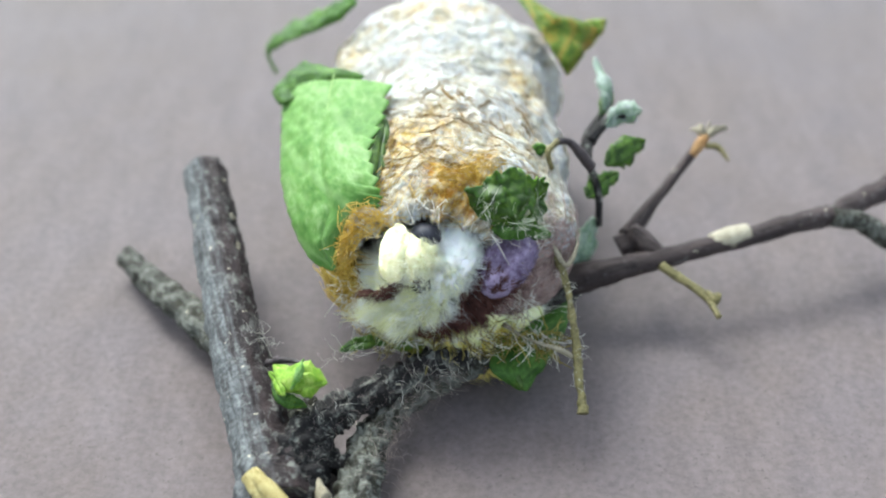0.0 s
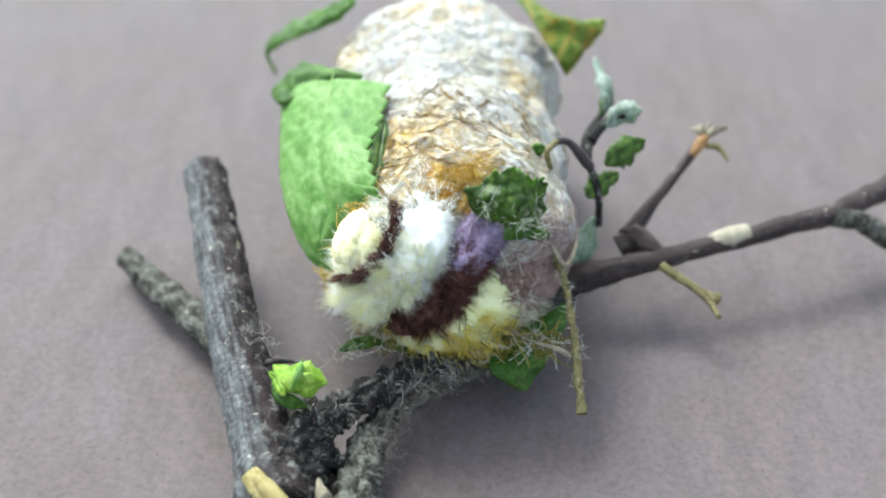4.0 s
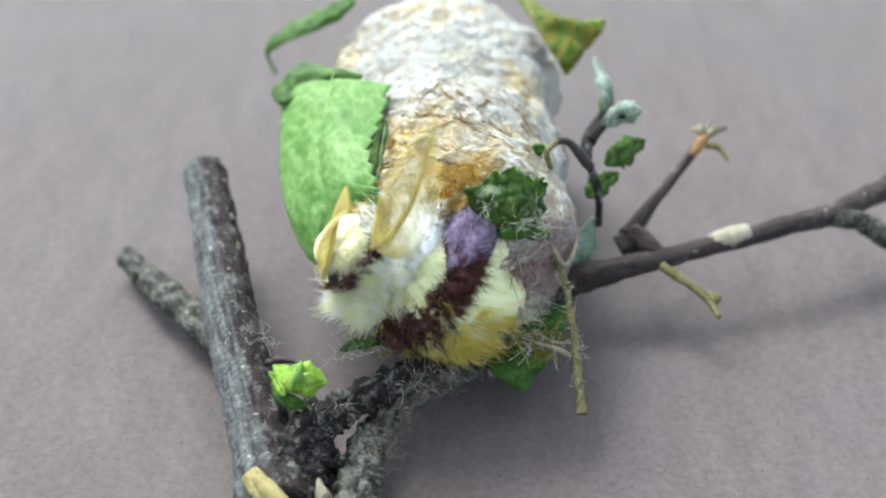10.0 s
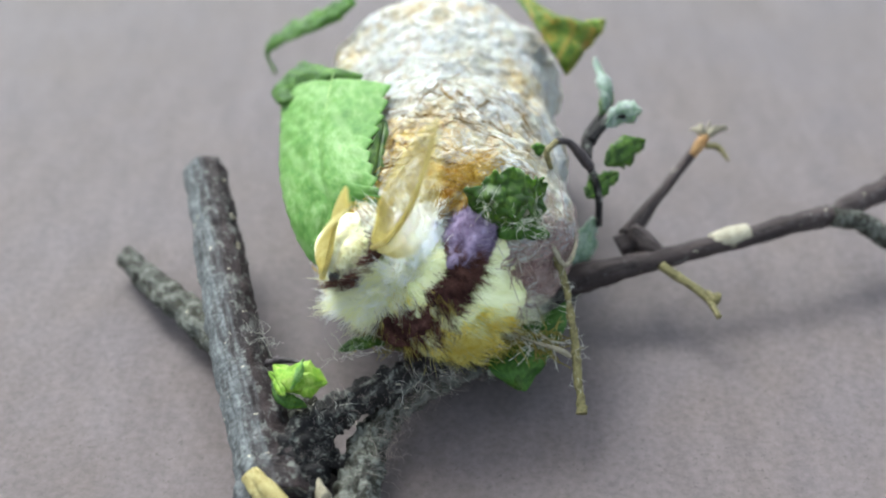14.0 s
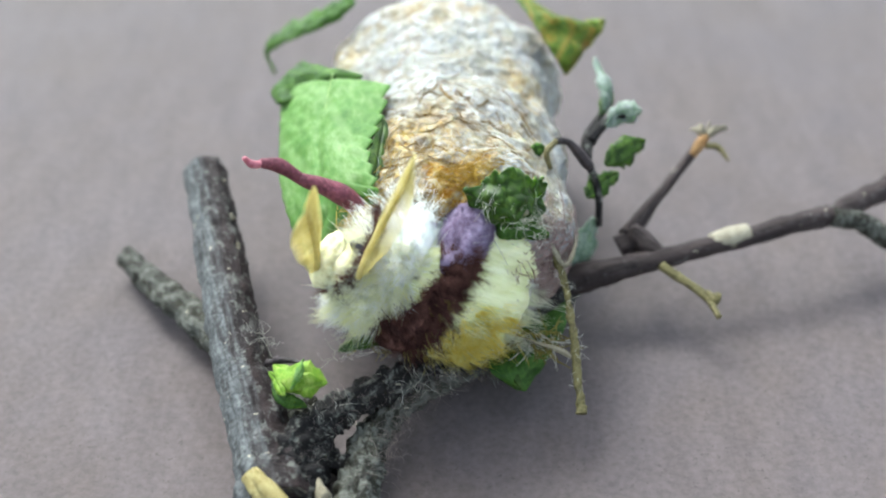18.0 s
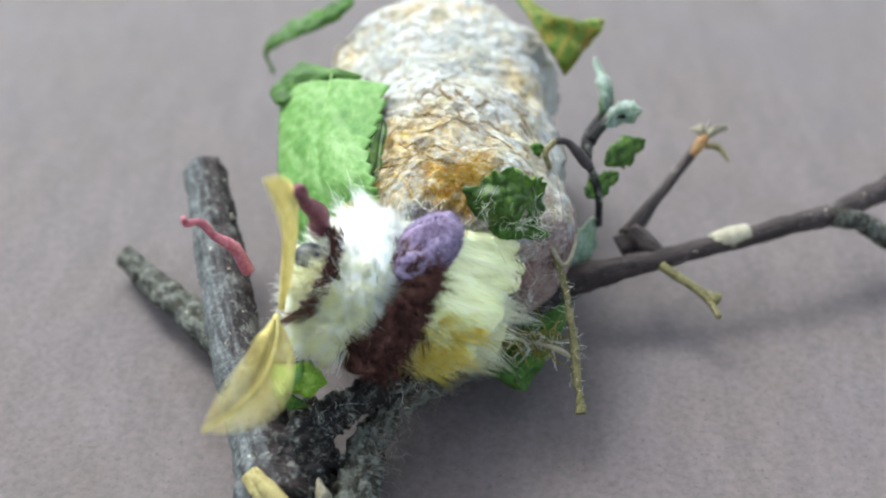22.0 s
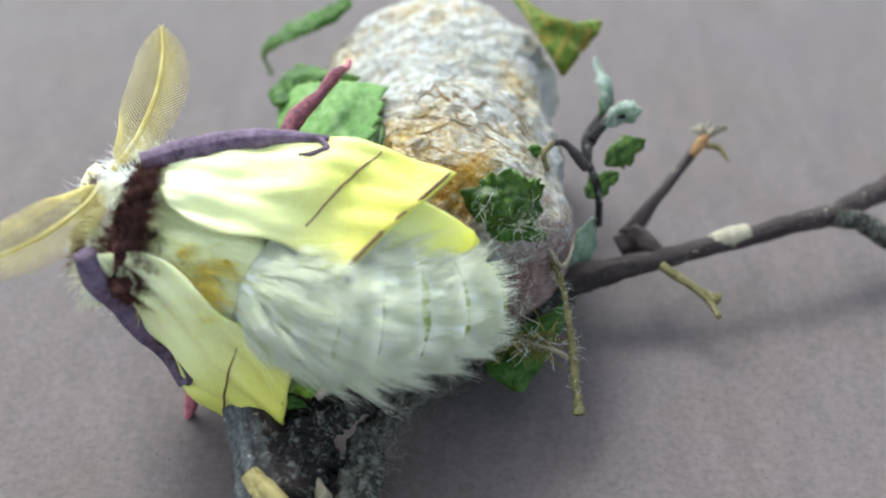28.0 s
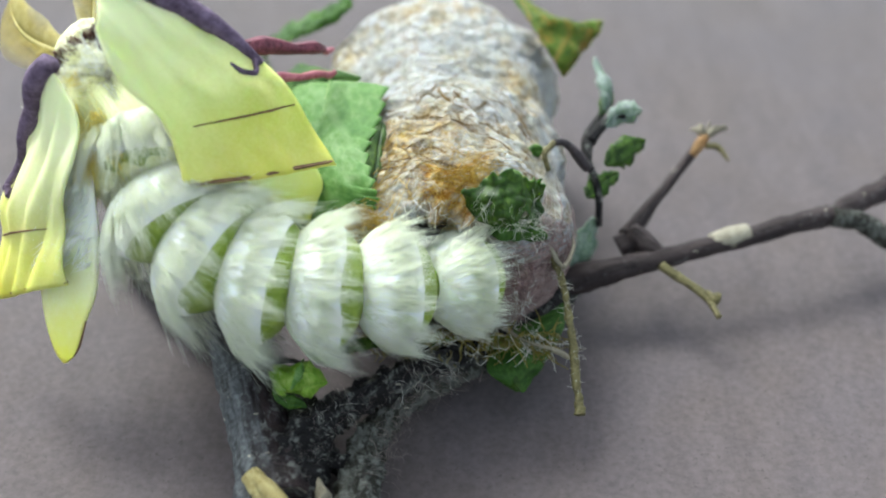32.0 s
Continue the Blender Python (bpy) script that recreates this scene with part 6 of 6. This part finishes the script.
    # the legs: seconds, root, foot, way of the knee
    swing(PARTS["legs"][0], [
        (0.0, (1.0, -2.3, -12.0), (1.1, 2.8, -30.0), (0, 0, 1)), (3.5, (-3.6, 0.1, -4.0), (-1.5, 2.5, -20.0), (0, 0, 1)), (5.5, (-7.4, 2.4, 5.0), (-6.2, 5.4, -6.0), (0, 0, 1)), (14.5, (-7.4, 2.6, 5.0), (-6.1, 5.6, -6.0), (0, 0, 1)),
        (16.5, (-7.7, 4.9, 3.0), (-17.2, 15.9, 0.0), (0, 1, 0.3)), (17.0, (-7.2, 8.1, 2.0), (-13.7, 11.2, 4.0), (0.1, 1, 0)),
        (17.5, (-7.8, 3.3, 2.0), (-11.4, 5.9, 4.0), (0.1, 1, 0)), (18.0, (-6.6, 2.9, 3.5), (-18.0, 8.0, 4.0), (0.1, 1, 0)),
        (18.5, (-8.7, 3.2, 4.0), (-12.1, 14.6, 2.0), (0.7, 1, 0)), (19.0, (-9.5, 2.2, 4.0), (-20.1, 16.0, -1.0), (0.7, 1, 0)),
        (19.5, (-7.3, 3.2, 8.0), (-9.3, 9.1, 20.6), (0.7, 1, 0)), (20.0, (-9.3, 2.1, 8.0), (-11.0, 6.6, 21.1), (0.7, 1, 0)), (21.0, (-8.8, 2.5, 8.0), (-9.5, 6.2, 21.5), (0.7, 1, 0)), (21.5, (-9.5, 0.9, 8.0), (-10.6, 5.1, 21.3), (0.7, 1, 0)),
        (22.0, (-11.2, 1.7, 8.0), (-12.9, 4.8, 21.5), (0.7, 1, 0)), (22.5, (-10.5, 3.3, 8.0), (-11.2, 6.2, 21.7), (0.7, 1, 0)), (24.0, (-11.5, 3.4, 8.0), (-12.1, 6.2, 21.7), (0.7, 1, 0)), (25.5, (-14.5, 4.0, 8.0), (-13.9, 6.0, 21.8), (0.7, 1, 0)), (26.5, (-15.5, 3.5, 7.0), (-20.5, 16.5, 7.2), (0.7, 1, 0)),
        (27.5, (-17.3, 2.2, 3.0), (-20.2, 11.2, -2.0), (0.7, 1, 0)),
        (28.0, (-15.8, 9.2, 2.0), (-9.2, 18.9, 0.0), (-0.3, 0.3, 1)), (28.5, (-20.7, 8.7, 2.0), (-19.1, 16.2, -2.0), (-0.3, 0.3, 1)), (29.0, (-23.6, 7.7, 5.0), (-26.9, 20.5, 2.0), (-0.3, 0.3, 1)),
        (29.5, (-27.2, 10.3, 2.0), (-21.3, 13.4, -2.0), (-0.3, 0.3, 1)), (31.0, (-27.2, 11.9, 2.0), (-21.3, 16.2, -2.0), (-0.3, 0.3, 1)), (31.6, (-20.7, 15.7, 2.0), (-12.4, 16.7, -2.0), (0, 0.3, 1)),
        (32.0, (-20.7, 18.6, 2.0), (-11.3, 20.3, -2.0), (0, 0.3, 1)),
    ], 14)
    swing(PARTS["legs"][1], [
        (0.0, (-0.2, -2.3, -12.0), (0.4, 2.8, -30.0), (0, 0, 1)), (3.5, (-4.9, 0.1, -4.0), (-3.0, 2.4, -16.0), (0, 0, 1)), (5.5, (-10.8, 0.8, 3.5), (-9.4, 4.2, -5.0), (0, 0, 1)), (14.5, (-10.8, 1.0, 3.5), (-9.4, 4.4, -5.0), (0, 0, 1)),
        (18.0, (-9.9, -1.6, 2.0), (-10.4, 1.2, -5.0), (0, 1, 0)), (18.5, (-13.8, -3.1, 6.0), (-22.9, 0.3, 6.0), (0, 1, 0)), (19.0, (-14.3, -2.6, 6.0), (-23.3, 1.1, 8.0), (0, 1, 0.2)),
        (20.0, (-16.9, -2.0, 6.0), (-23.6, 2.9, 8.0), (0.3, 1, 0)), (21.0, (-16.9, -1.5, 6.0), (-23.6, 3.1, 8.0), (0.3, 1, 0)), (21.5, (-16.9, -2.6, 6.0), (-23.6, 3.4, 8.0), (0.3, 1, 0)), (22.0, (-18.0, -2.0, 6.0), (-22.8, 2.6, 8.0), (0.3, 1, 0)),
        (23.0, (-18.8, -3.1, 4.0), (-21.9, -0.8, -4.0), (0.3, 1, 0)), (25.0, (-18.2, -4.7, 4.0), (-21.1, -2.2, -4.0), (0.3, 1, 0)), (25.5, (-22.7, -2.1, 3.0), (-25.6, 0.1, -4.0), (0.3, 1, 0)), (27.5, (-21.4, -5.3, 4.0), (-23.7, -1.0, 0.0), (0.3, 1, 0)),
        (28.0, (-26.1, -2.1, 2.0), (-25.4, 2.3, -3.0), (0.3, 1, 0)), (30.0, (-31.5, 7.6, 2.0), (-25.4, 10.7, -3.0), (0.3, 1, 0)), (31.6, (-19.9, 14.8, 0.0), (-13.7, 14.6, -3.0), (0, 0.3, 1)), (32.0, (-19.4, 15.4, 0.0), (-10.7, 17.5, -3.0), (0, 0.3, 1)),
    ], 10)
    swing(PARTS["legs"][2], [
        (0.0, (0.4, -3.5, -12.0), (0.4, 1.4, -30.0), (0, 0, 1)), (14.5, (-3.5, -2.1, 0.0), (-1.5, 0.1, -14.0), (0, 0, 1)), (25.5, (-16.4, -5.3, 2.0), (-14.4, -5.8, -10.0), (0, 0, 1)),
        (27.5, (-19.9, -8.7, 0.0), (-20.8, -14.1, -10.0), (0, 0, 1)), (28.0, (-24.6, -11.4, 0.0), (-26.1, -20.8, -3.0), (0.3, 0.2, 1)), (28.5, (-23.7, -12.0, 0.0), (-26.0, -20.6, -3.0), (0.3, 0.2, 1)), (29.0, (-23.7, -10.9, 0.0), (-25.4, -20.1, -3.0), (0.3, 0.2, 1)),
        (29.4, (-25.4, -4.3, 0.0), (-26.3, -9.2, -8.0), (0.3, 0.2, 1)), (30.0, (-30.9, 1.1, 0.0), (-31.0, -2.3, -8.0), (0.3, 0.2, 1)), (32.0, (-30.3, 10.4, 0.0), (-31.0, 6.4, -8.0), (0.3, 0.2, 1)),
    ], 11)
    for k in (3, 4):
        ride(PARTS["legs"][k], [(0, aim((2, 3 - 6 * (k - 3), -4), (-0.3, 0.2 * (k - 3.5), -1), (1, 0, 0)))])

    # the cocoon gives a little as the moth pushes; the pale leaf is bent back
    walk(COCOON, [(0, pose(0.0001, 0, 0)), (3.0, pose(0.0001, 0, 0.0002)), (3.5, pose(0, 0, 0)), (14.5, pose(0, 0, 0)), (21, pose(-0.0001, 0, 0, 0, 0, 0.1)), (25, pose(-0.0002, 0, 0, 0, 0, 0.15)), (28, pose(-0.0003, 0, -0.0002, 0, 0, 0.2)), (32, pose(-0.0002, 0, -0.0002, 0, 0, 0.2))])


motions()
